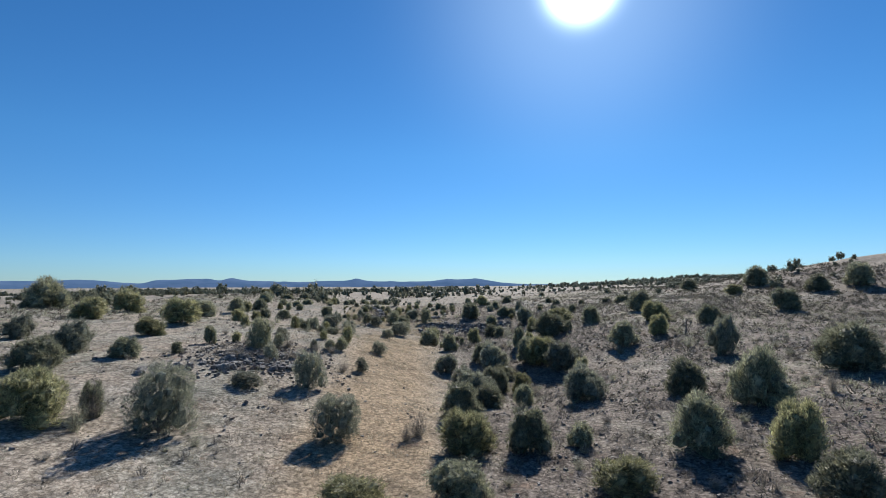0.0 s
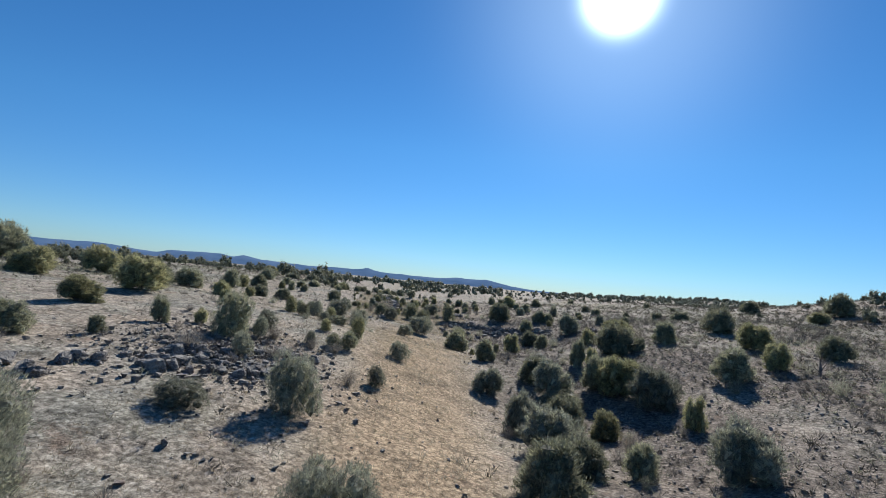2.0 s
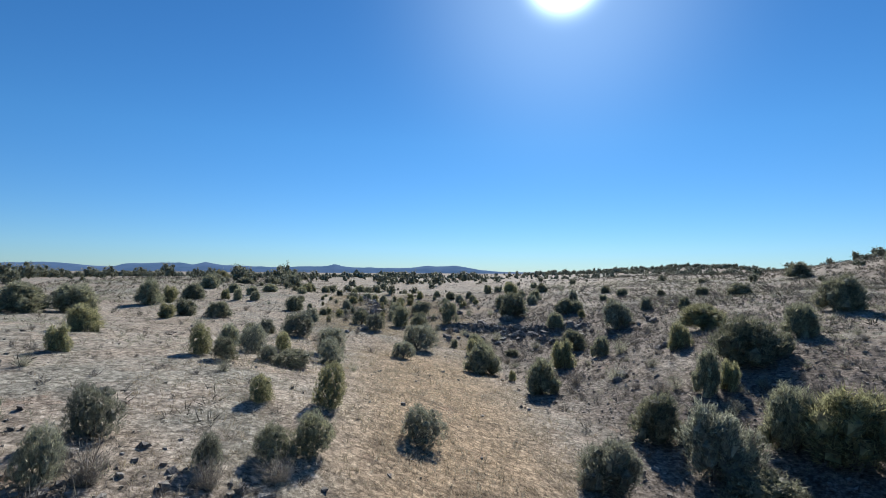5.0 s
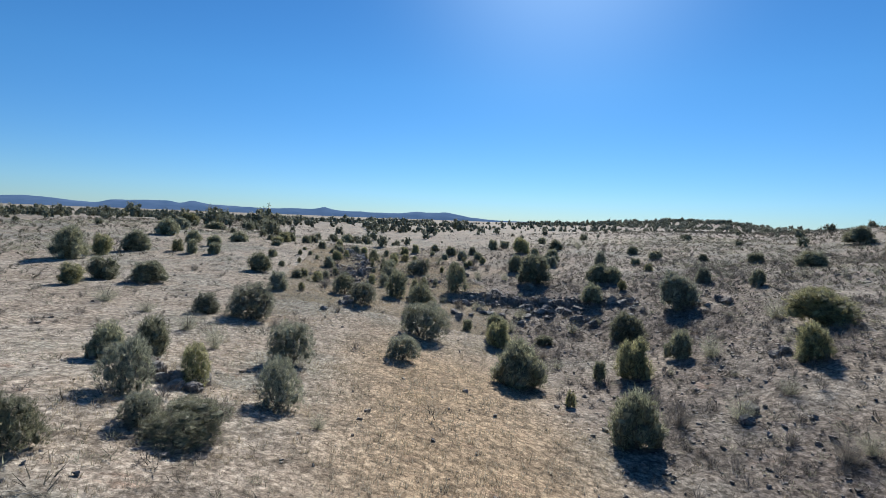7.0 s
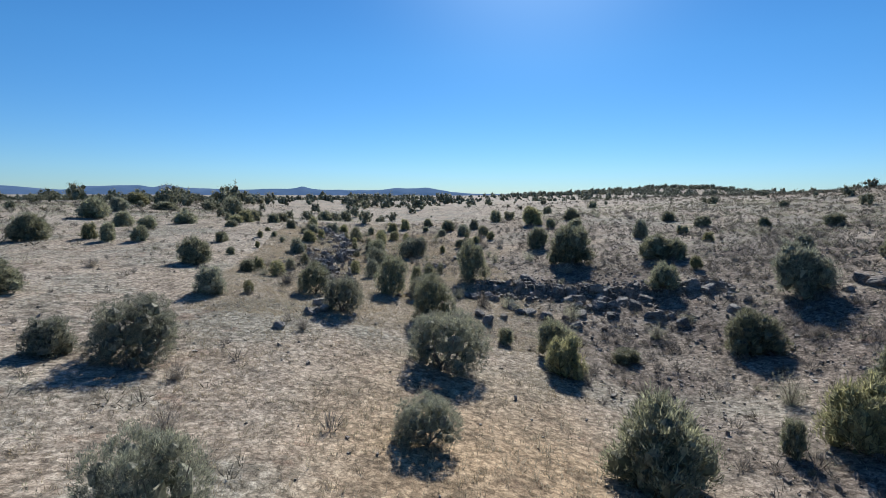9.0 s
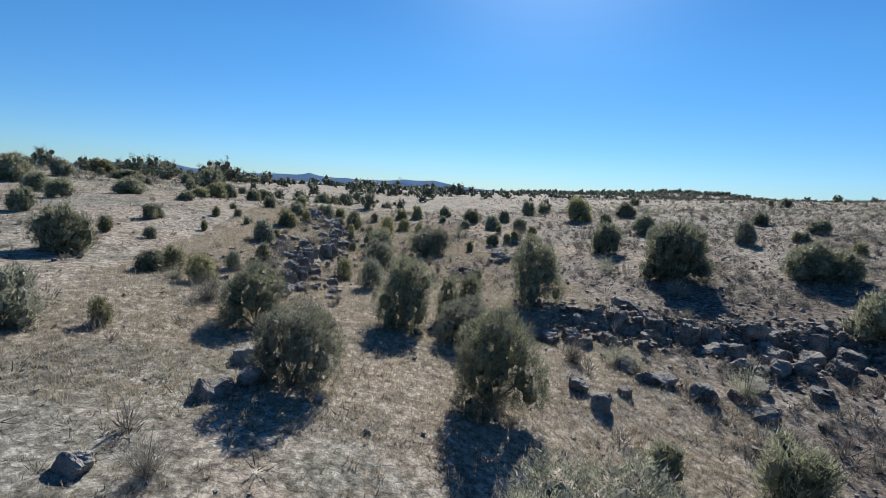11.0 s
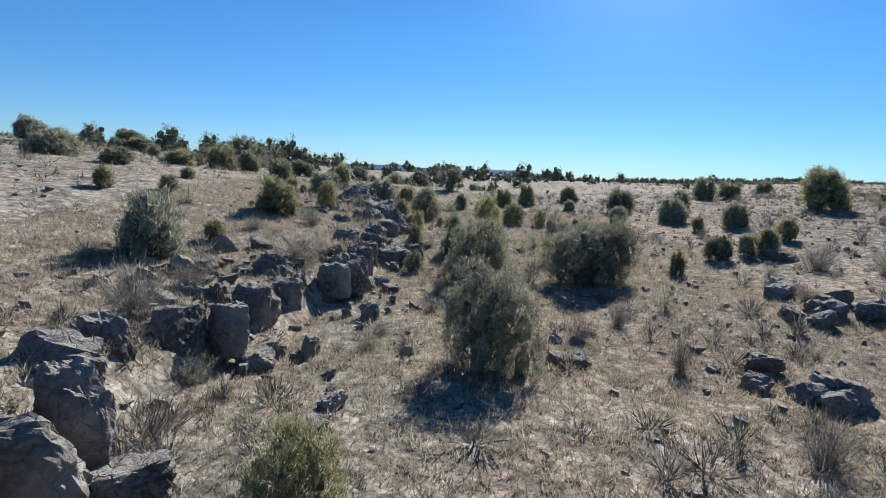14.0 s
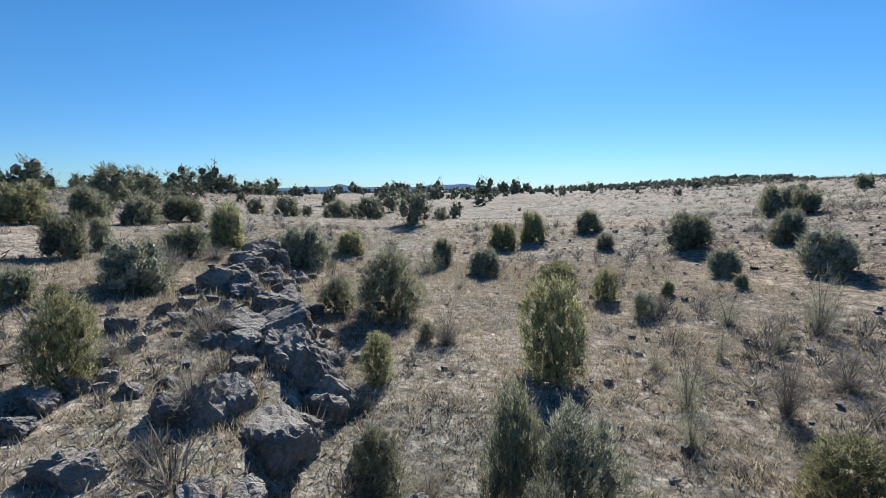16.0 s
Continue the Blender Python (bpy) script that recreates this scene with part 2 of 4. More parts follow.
GROUND, BARK, ROCK, GRASS, MOUNTAIN = ground_material(), bark_material(), rock_material(), grass_material(), mountain_material()
JUNIPER = foliage_material("juniper_foliage", (0.112, 0.118, 0.080), (0.222, 0.230, 0.160), (0.375, 0.375, 0.265), 0.44)
OLIVE = foliage_material("olive_juniper_foliage", (0.122, 0.122, 0.068), (0.255, 0.254, 0.145), (0.43, 0.415, 0.245), 0.48)
GREYJUN = foliage_material("grey_juniper_foliage", (0.118, 0.124, 0.094), (0.230, 0.239, 0.186), (0.37, 0.376, 0.298), 0.42)
WOODS = foliage_material("far_juniper_foliage", (0.092, 0.098, 0.067), (0.185, 0.193, 0.135), (0.32, 0.325, 0.23), 0.42)
TWIG = foliage_material("grey_twigs", (0.13, 0.115, 0.10), (0.26, 0.232, 0.20), (0.40, 0.365, 0.31), 0.2)
SCRUB = foliage_material("dead_scrub", (0.045, 0.042, 0.036), (0.11, 0.10, 0.082), (0.22, 0.20, 0.155), 0.15)
BRUSH = foliage_material("dark_brush", (0.095, 0.086, 0.080), (0.205, 0.188, 0.175), (0.34, 0.315, 0.29), 0.25)
SAGE = foliage_material("sage_foliage", (0.14, 0.145, 0.105), (0.28, 0.285, 0.215), (0.44, 0.435, 0.34), 0.5)

# ---- the lie of the land ----
KNOLLS = [  # x, y, radius, rise
    (98, 100, 28, 10), (-20, 44, 7, 0.16), (-20, 80, 7, 0.54), (30, 66, 12, 0.64), (-24, 92, 7, 0.65), (-24, 56, 7, 0.7),
    (-16, 32, 7, 0.36), (62, 158, 35, 0.76), (-60, 110, 20, 0.68), (60, 80, 20, 1.04),
    (-20, 104, 7, 0.97), (32, 80, 7, 0.85), (24, 120, 12, 0.29), (-12, 48, 7, 0.47), (-60, 60, 20, 0.71), (-60, 50, 20, 0.87),
    (120, 180, 60, 1.29), (62, 192, 35, 0.85), (-50, 30, 20, 1.33), (120, 180, 60, 1.29),
    (-60, 150, 40, 2),
]
HOLLOWS = [  # x, y, radius, fall
    (-10, 90, 20, 1.85), (6, 36, 12, 0.96), (0, 68, 7, 0.87), (-8, 116, 7, 0.89), (4, 52, 7, 0.86), (4, 76, 7, 1.93),
    (0, 18, 12, 1.42), (0, 0, 20, 1.82), (-20, 160, 20, 0.9), (-10, 160, 20, 1.1), (-10, 200, 20, 1.23), (0, 40, 7, 0.89),
    (-8, 100, 7, 0.87), (0, 60, 7, 1.2), (8, 44, 7, 0.66), (-10, 150, 20, 1.11), (-16, 64, 7, 0.41), (4, 44, 7, 1.16),
]


def lattice(x, y, cell, seed):
    """Smooth value noise from -1 to 1 with cells of the given size."""
    u, v = x / cell, y / cell
    i, j = np.floor(u), np.floor(v)
    f, g = u - i, v - j
    f, g = f * f * (3 - 2 * f), g * g * (3 - 2 * g)

    def corner(a, b):
        s = np.sin(a * 127.1 + b * 311.7 + seed * 74.7) * 43758.5453
        return 2 * (s - np.floor(s)) - 1
    return (corner(i, j) * (1 - f) + corner(i + 1, j) * f) * (1 - g) + (corner(i, j + 1) * (1 - f) + corner(i + 1, j + 1) * f) * g


def smooth(a, b, v):
    k = np.clip((v - a) / (b - a), 0, 1)
    return k * k * (3 - 2 * k)


def swale(x, y):
    """1 in the golden grass along the valley floor."""
    middle = -3.0 - 0.055 * np.clip(y - 20, 0, 60)
    wide = 3.3 + 0.02 * np.clip(y - 20, 0, 60)
    floor_grass = np.exp(-((x - middle) / wide) ** 4) * smooth(12, 22, y) * (1 - smooth(66, 76, y))
    upper = 0.6 * smooth(-11, -8.5, x) * (1 - smooth(4, 14, x)) * smooth(90, 97, y) * (1 - smooth(122, 135, y)) * np.clip(0.5 + 0.9 * lattice(x, y, 4.5, 81), 0, 1)
    return np.maximum(floor_grass, upper)


def stony_cover(x, y):
    """1 where soil and stones show between thin grass."""
    right = smooth(-1.5, 3.0, x + 0.02 * (y - 40)) * (1 - smooth(70, 100, x)) * (1 - smooth(92, 112, y))
    right = np.maximum(right, 0.42 * smooth(-10.5, -6.5, x) * smooth(80, 90, y) * (1 - smooth(118, 140, y)) * (1 - 0.6 * smooth(8, 30, x)))
    rim = np.exp(-((x + 13.5) / 3.0) ** 2) * smooth(78, 88, y)
    ledge = np.exp(-((x + 12.5) / 4.0) ** 2 - ((y - 36) / 5.0) ** 2)
    n = 0.5 + 0.7 * lattice(x, y, 5.0, 7) + 0.4 * lattice(x, y, 1.7, 8)
    return np.clip((right * 0.8 + 0.1 * rim + 0.8 * ledge) * np.clip(n + 0.35, 0, 1.2), 0, 1)


RIM_Y = [80, 86.5, 88.2, 89.4, 91.0, 92.5, 95.0, 98.2, 101, 104.6, 105.8, 108.0, 111.7, 114.4, 120]
RIM_X = [-13.0, -12.0, -11.9, -12.1, -12.6, -12.7, -12.4, -12.0, -11.9, -12.2, -12.2, -13.2, -14.5, -14.8, -15.8]


def scarps(x, y):
    """Two rock ledges: one along the valley's west rim, one across the east bank."""
    line = np.interp(y, RIM_Y, RIM_X)
    side = x - line
    west = (0.5 - smooth(-0.35, 0.35, side)) * np.exp(-np.abs(side) / 2.6) * smooth(84.5, 88, y) * (1 - smooth(112, 120, y))
    ahead = y - 85.2 + 0.25 * x
    east = (smooth(-0.4, 0.4, ahead) - 0.5) * np.exp(-np.abs(ahead) / 2.2) * smooth(-3.5, -1.5, x) * (1 - smooth(7, 11, x))
    return 0.62 * west + 0.5 * east


def land(x, y):
    """Height of the ground."""
    x, y = np.asarray(x, float), np.asarray(y, float)
    z = np.full(np.broadcast(x, y).shape, 1.5)
    for a, b, r, h in KNOLLS:
        z = z + h * np.exp(-((x - a) ** 2 + (y - b) ** 2) / (2 * r * r))
    for a, b, r, h in HOLLOWS:
        z = z - h * np.exp(-((x - a) ** 2 + (y - b) ** 2) / (2 * r * r))
    far = np.hypot(x, y - 60)
    turn = np.degrees(np.arctan2(x, y - 30))
    ridge = smooth(-2, 26, turn) * (1 - smooth(70, 120, turn))
    z = z + (0.019 * ridge - 0.0085 * (1 - ridge)) * np.clip(far - 260, 0, 460) - (0.0085 - 0.004 * ridge) * np.clip(far - 720, 0, 1040)
    z = z + 2.5 * smooth(23.5, 26, turn) * (1 - smooth(30.5, 34, turn)) * smooth(590, 660, far) * (1 - smooth(760, 860, far))
    z = z + 0.5 * lattice(x, y, 37, 1) * smooth(50, 150, far) + 2.2 * lattice(x, y, 170, 2) * smooth(250, 500, far)
    z = z + scarps(x, y)
    near = 1 - smooth(120, 200, far)
    z = z + near * (0.10 * lattice(x, y, 3.1, 3) + 0.05 * lattice(x, y, 0.9, 4) + 0.07 * stony_cover(x, y) * lattice(x, y, 0.55, 5))
    return z


def land_z(x, y):
    return float(land(np.array([x]), np.array([y]))[0])


def steps(inner, outer, cell, growth=1.12):
    """Coordinates from inner to outer whose spacing starts at cell and grows."""
    made, s = [inner], cell
    while abs(made[-1]) < abs(outer):
        s *= growth
        made.append(made[-1] + math.copysign(s, outer - inner))
    return made


def grid_mesh(name, xs, ys, zs):
    nx, ny = len(xs), len(ys)
    X, Y = np.meshgrid(xs, ys)
    co = np.stack([X, Y, zs(X, Y)], -1).reshape(-1, 3)
    k = np.arange(nx * ny).reshape(ny, nx)
    quads = np.stack([k[:-1, :-1], k[:-1, 1:], k[1:, 1:], k[1:, :-1]], -1).reshape(-1, 4)
    me = bpy.data.meshes.new(name)
    me.from_pydata(co.tolist(), [], quads.tolist())
    me.polygons.foreach_set("use_smooth", [True] * len(me.polygons))
    return me, X.ravel(), Y.ravel()


xs = steps(-30, -4900, 0.5)[:0:-1] + list(np.arange(-30, 30.01, 0.34)) + steps(30, 4900, 0.5)[1:]
ys = steps(10, -1500, 0.5)[:0:-1] + list(np.arange(10, 128.01, 0.34)) + steps(128, 4900, 0.5)[1:]
ground_me, gx, gy = grid_mesh("ground", xs, ys, land)
for attr, values in (("gold", swale(gx, gy)), ("stony", stony_cover(gx, gy))):
    ground_me.attributes.new(attr, "FLOAT", "POINT").data.foreach_set("value", values.astype(np.float32))
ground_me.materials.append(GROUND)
ground = tagged(new("ground", ground_me), "dry grassland with pale straw tufts and stony soil", "ground", kind="structure")


def range_height(turn):
    """Skyline of the far mountains, in metres, by the bearing in degrees."""
    def cone(at, wide, high):
        return high * np.exp(-np.abs((turn - at) / wide) ** 1.4)

    def mesa(a, b, high):
        return high * smooth(a - 1.6, a, turn) * (1 - smooth(b, b + 1.6, turn))
    low = 22 + 7 * np.sin(turn * 0.31 + 1) + 3 * np.sin(turn * 0.9) + 2 * lattice(turn, turn * 0, 0.7, 11)
    high = low + mesa(-28.6, -24.4, 27) + cone(-22.0, 1.3, 34) + cone(-35, 3.0, 20) + cone(-9.4, 0.75, 24) + cone(-9.0, 4.2, 20)
    high = high + cone(0.2, 1.6, 14) + cone(3.6, 1.7, 22)
    return high * (1 - 0.9 * smooth(4.5, 9.5, turn)) * (0.35 + 0.65 * smooth(-75, -45, turn)) + 4


def range_mesh():
    turns = np.radians(np.arange(-80, 14, 0.25))
    shape = [(0.0, -60.0), (0.35, 0.2), (0.7, 0.62), (1.0, 1.0), (1.3, 0.5), (1.6, -60.0)]
    co, nt = [], len(turns)
    for s, k in shape:
        r = 4050 + 330 * s
        high = range_height(np.degrees(turns))
        z = high * k * (1 + 0.10 * lattice(np.degrees(turns) * 3, turns * 0 + s * 9, 1.0, 12) * (k < 1)) if k > 0 else turns * 0 + k
        co += np.stack([r * np.sin(turns), r * np.cos(turns), z], -1).tolist()
    quads = [(a * nt + i, a * nt + i + 1, (a + 1) * nt + i + 1, (a + 1) * nt + i) for a in range(len(shape) - 1) for i in range(nt - 1)]
    me = bpy.data.meshes.new("mountain_range")
    me.from_pydata(co, [], quads)
    me.polygons.foreach_set("use_smooth", [True] * len(me.polygons))
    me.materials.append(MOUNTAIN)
    return me


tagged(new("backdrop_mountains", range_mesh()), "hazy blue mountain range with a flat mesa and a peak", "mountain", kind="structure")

# ---- plants: how they are made ----


def tri_mesh(name, tris, mat):
    """One mesh of loose three-cornered leaves."""
    n = len(tris)
    me = bpy.data.meshes.new(name)
    me.vertices.add(n * 3)
    me.vertices.foreach_set("co", np.ascontiguousarray(tris, dtype=np.float32).ravel())
    me.loops.add(n * 3)
    me.loops.foreach_set("vertex_index", np.arange(n * 3))
    me.polygons.add(n)
    me.polygons.foreach_set("loop_start", np.arange(n) * 3)
    me.update(calc_edges=True)
    me.materials.append(mat)
    return me


def blades(base, along, across):
    """Narrow pointed leaves: where each starts, the way it goes, and half its width."""
    return np.stack([base + across, base - across, base + along], 1)


def blades_mesh(name, base, along, across, mat):
    return tri_mesh(name, blades(base, along, across), mat)


def unit(v):
    return v / np.maximum(np.linalg.norm(v, axis=-1, keepdims=True), 1e-9)


def round_lump(rng, rings, sides):
    """Triangles of a rough lump of radius one."""
    lat = np.linspace(-math.pi / 2, math.pi / 2, rings + 1)
    lon = np.arange(sides) * 2 * math.pi / sides
    p = np.stack([np.cos(lat)[:, None] * np.cos(lon), np.cos(lat)[:, None] * np.sin(lon), np.sin(lat)[:, None] + 0 * lon], -1)
    p = p * rng.uniform(0.8, 1.15, (rings + 1, sides, 1))
    p[0], p[-1] = p[0, 0], p[-1, 0]
    q = np.roll(p, -1, 1)
    tris = np.concatenate([np.stack([p[:-1], q[:-1], q[1:]], 2).reshape(-1, 3, 3), np.stack([p[:-1], q[1:], p[1:]], 2).reshape(-1, 3, 3)])
    return tris


def crown_tris(rng, sprays, leaf, upright, lobes, slim=0.0, ragged=0.0, core=0.62, lump=(3, 6)):
    """A crown one metre wide and one high: uneven boughs round a heart, set with upright tufts of leaf sprays, with gaps between."""
    centres, size = [(0, 0, 0.42)], [(0.30 - 0.08 * slim, 0.30 - 0.08 * slim, 0.36)]
    start = rng.uniform(0, 6.28)
    for i in range(lobes + 4):
        a = start + 2.4 * i + rng.uniform(-0.5, 0.5)
        z = 0.11 + 0.67 * ((i + rng.uniform(0, 1)) / (lobes + 4)) ** 0.95
        swell = math.sin(math.pi * min(1.0, 0.36 + 0.58 * z))
        r = 0.30 * swell * rng.uniform(0.55, 1.15) * (1 - 0.3 * slim)
        w = rng.uniform(0.11, 0.20) * (1.1 - 0.35 * z)
        centres.append((math.cos(a) * r, math.sin(a) * r, z))
        size.append((w, w, w * rng.uniform(1.1, 1.6 + 0.4 * ragged)))
    centres, size = np.array(centres), np.array(size)
    size[:, 2] = np.minimum(size[:, 2], np.maximum(0.98 - centres[:, 2], 0.1))
    tufts = max(50, sprays // 11)
    share = size[:, 0] * size[:, 2]
    share[0] *= 0.4
    which = rng.choice(len(size), tufts * 3, p=share / share.sum())
    way = unit(rng.normal(size=(tufts * 3, 3)) + (0, 0, 0.25))
    at = centres[which] + size[which] * way * rng.uniform(0.70, 1.08 + 0.08 * ragged, (tufts * 3, 1))
    inside = (((at[:, None] - centres[None]) / size[None]) ** 2).sum(-1)
    inside[np.arange(len(at)), which] = 9
    keep = (inside.min(1) > 0.55) & (at[:, 2] > 0.015)
    at, way = at[keep][:tufts], way[keep][:tufts]
    k = rng.integers(0, len(at), sprays)
    plump = rng.uniform(0.6, 1.5, len(at))[k, None]
    base = at[k] + rng.normal(size=(sprays, 3)) * leaf * plump * (0.42, 0.42, 0.55)
    lean = unit(way * (0.7, 0.7, 0.35) + np.array([0, 0, upright]) + rng.normal(size=way.shape) * 0.3)
    along = unit(lean[k] + rng.normal(size=(sprays, 3)) * 0.32) * leaf * plump * rng.uniform(0.6, 1.4, (sprays, 1))
    across = unit(np.cross(along, rng.normal(size=(sprays, 3)))) * leaf * rng.uniform(0.09, 0.16, (sprays, 1))
    base[:, 2] = np.maximum(base[:, 2], 0.01)
    heart = [round_lump(rng, *lump) * s * core + c for c, s in zip(centres, size)]
    return np.concatenate([blades(base, along, across), *heart])


def tube(bm, points, radii, sides=6):
    rings = []
    for p, r in zip(points, radii):
        rings.append([bm.verts.new((p[0] + r * math.cos(a), p[1] + r * math.sin(a), p[2])) for a in (2 * math.pi * i / sides for i in range(sides))])
    for lower, upper in zip(rings, rings[1:]):
        for i in range(sides):
            bm.faces.new((lower[i], lower[(i + 1) % sides], upper[(i + 1) % sides], upper[i]))
    bm.faces.new(rings[-1])


def limb_mesh(name, points, radii, sides=6):
    bm = bmesh.new()
    tube(bm, points, radii, sides)
    me = bpy.data.meshes.new(name)
    bm.to_mesh(me)
    bm.free()
    me.materials.append(BARK)
    return me


def stem_meshes(rng, count, thick, high):
    """A tapered trunk and leaning limbs that leave it near the ground."""
    lean = rng.normal(size=2) * 0.06
    bend = rng.normal(size=3) * 0.03
    rise = np.array([lean[0], lean[1], high])
    trunk = [np.array([0, 0, -0.06]) + rise * s + bend * math.sin(s * 3.1) for s in (0, 0.2, 0.4, 0.6, 0.8, 1)]
    made = [limb_mesh("trunk", trunk, [thick * k for k in (1.2, 0.9, 0.7, 0.5, 0.32, 0.12)])]
    for i in range(count):
        turn = 6.28 * i / count + rng.uniform(-0.5, 0.5)
        start = trunk[0] + (trunk[1] - trunk[0]) * rng.uniform(0.3, 1.3)
        end = np.array([math.cos(turn) * rng.uniform(0.18, 0.32), math.sin(turn) * rng.uniform(0.18, 0.32), high * rng.uniform(0.6, 1.0)])
        middle = (start + end) / 2 + np.array([math.cos(turn), math.sin(turn), 0]) * 0.06
        made.append(limb_mesh("limb", [start, middle, end], [thick * 0.7, thick * 0.5, thick * 0.12], 5))
    return made


def juniper_model(seed, sprays, leaf, mat, upright=0.8, lobes=11, stems=3, thick=0.035, slim=0.0, ragged=0.0, core=0.80):
    """A juniper one metre wide and one high, with its foot at the origin."""
    rng = np.random.default_rng(seed)
    root = new("juniper")
    for i, me in enumerate(stem_meshes(rng, stems, thick, 0.7)):
        new("limb" if i else "trunk", me).parent = root
    new("crown", tri_mesh("crown", crown_tris(rng, sprays, leaf, upright, lobes, slim, ragged, core), mat)).parent = root
    return root


def shrub_model(name, seed, twigs, mat, spread, leaf):
    """A low bush one metre wide and one high: a few stems from one foot, and thin upright twigs."""
    rng = np.random.default_rng(seed)
    root = new(name)
    for i in range(5):
        a = 6.283 * i / 5 + rng.uniform(-0.4, 0.4)
        out = rng.uniform(0.15, 0.36)
        end = np.array([math.cos(a) * out, math.sin(a) * out, rng.uniform(0.5, 0.85)])
        new("stem", limb_mesh("stem", [np.array([0, 0, -0.05]), end * (0.35, 0.35, 0.5), end], [0.009, 0.006, 0.002], 4)).parent = root
    turn, out = rng.uniform(0, 6.28, twigs), rng.random(twigs) ** 0.6 * 0.5
    top = np.stack([np.cos(turn) * out, np.sin(turn) * out, rng.uniform(0.35, 1.0, twigs) * (1 - 0.5 * out)], -1)
    foot = top * (0.18, 0.18, 0.0)
    s = rng.uniform(0.0, 0.75, (twigs, 1))
    base = foot + (top - foot) * s
    along = unit(top - foot + rng.normal(size=(twigs, 3)) * spread) * leaf * rng.uniform(0.6, 1.4, (twigs, 1))
    across = unit(np.cross(along, rng.normal(size=(twigs, 3)))) * leaf * rng.uniform(0.016, 0.034, (twigs, 1))
    new("crown", blades_mesh("crown", base, along, across, mat)).parent = root
    return root


def set_down(model, x, y, wide, high, turn, sink=0.05, tilt=(0, 0)):
    m = pose(x, y, land_z(x, y) - sink * min(high, 1.5), tilt[0], tilt[1], turn) @ Matrix.Diagonal((wide, wide, high, 1))
    return copy_thing(model, m)


def thing_only(model):
    """Take a finished model out of the scene once its copies stand."""
    for o in (*model.children_recursive, model):
        bpy.data.objects.remove(o)


# ---- junipers: x, y, width, height ----
EAST_BANK_FIRST = [
    (12.7, 16.6, 2.6, 2.2), (6.4, 18.6, 2.5, 1.7), (13.6, 20.4, 2.2, 2.9), (10.6, 22, 2.9, 2.9), (1.1, 23.5, 2.9, 2.6), (3.9, 23.7, 2.3, 2.4),
    (6.2, 24, 1.3, 1.3), (16.4, 27.4, 3.2, 3.6),
]
EAST_BANK_SECOND = [
    (14.1, 30.6, 2.6, 2.6), (8.7, 32.6, 2.8, 2.7), (25.1, 32.8, 4.3, 3.4), (1.5, 40.1, 2.1, 2.8), (21.6, 40.4, 2.5, 3.6), (10.8, 41.2, 1.4, 2.2),
    (6.1, 41.2, 1.8, 2), (4.1, 42.2, 2.5, 2.6), (10.4, 45.7, 3.4, 3.2), (5, 47.4, 3, 1.6), (16.6, 48.5, 3.1, 2.8), (9.2, 48.6, 3.4, 3.5),
    (4.6, 49.2, 2.9, 3.1), (8.1, 50.2, 2.4, 3), (20.8, 50.8, 2.1, 2.5), (3.9, 52.3, 2.5, 2.4), (27.8, 54.5, 2.7, 2.4), (8, 55.9, 1.4, 2.6),
    (9.1, 55.9, 1.1, 1.8), (23.4, 58.1, 3.5, 3), (12.1, 58.8, 4, 3.1), (14, 58.8, 1.1, 1.5),
]
EAST_BANK_THIRD = [
    (40.6, 62.3, 3.6, 3.3), (17.5, 62.4, 2.5, 2.5), (11, 64.7, 1.7, 2.1), (3.9, 66.7, 1.9, 2.4), (2.4, 67.1, 0.7, 1.2), (7.3, 69.1, 1.5, 1.9),
    (25.9, 69.4, 3.7, 3.4), (15.4, 69.9, 3.9, 2.6), (7.1, 74.9, 2.5, 2.2), (60.4, 76, 4.2, 4.3), (55, 76.9, 3.6, 3.1), (12.4, 79, 2.9, 3.2),
    (20.1, 81.7, 1.3, 1.6), (7.6, 83.4, 2, 2), (46.8, 84.1, 3.1, 2.1), (18.1, 85.7, 1.6, 1.7), (11.2, 86.1, 0.9, 1.1), (11.5, 89.3, 2, 1.8),
    (30.4, 89.3, 3.1, 1.9), (10.3, 89.8, 2.5, 2.1),
]
EAST_BANK_FOURTH = [
    (4.8, 90.8, 3.6, 3.4), (54.8, 91.3, 4.6, 4.1), (17.4, 94.7, 1, 1), (30.2, 96.7, 1.9, 1.4), (4.7, 98.8, 2, 2.3), (14.3, 100, 1.6, 2.1),
    (18.5, 100.4, 1.4, 1), (26.5, 100.5, 1.2, 1.1), (9.1, 101.4, 1.6, 1.6), (22.2, 103.3, 1.8, 1.3), (49.7, 105.8, 3.8, 2.8), (10.5, 106.3, 2.2, 1.9),
    (2, 106.7, 0.9, 1.1), (21.9, 109.2, 1.7, 1.4), (1.9, 110.4, 1.3, 1.4), (9.7, 111.7, 1.3, 1.3), (8.5, 115.5, 2.7, 2.9), (2, 117.2, 1.4, 1.5),
    (14.3, 118, 2.2, 1.8),
]
EAST_BANK_FIFTH = [
    (1.0, 29.5, 2.6, 2.5), (2.1, 35.2, 3.0, 2.8), (2.8, 32.7, 2.3, 1.8), (5.0, 32.9, 1.5, 1.7), (2.0, 75.7, 1.4, 0.8),
    (5.9, 123.8, 1.8, 2), (7.9, 124.6, 2, 1.5), (17.4, 138.4, 1.8, 1.5), (26.9, 143.6, 1.8, 1.6),
]
VALLEY_FIRST = [
    (-3.1, 17.8, 2.7, 1.5), (0.6, 18.7, 2.6, 1.7), (-4.9, 24.1, 2.3, 2.1),
]
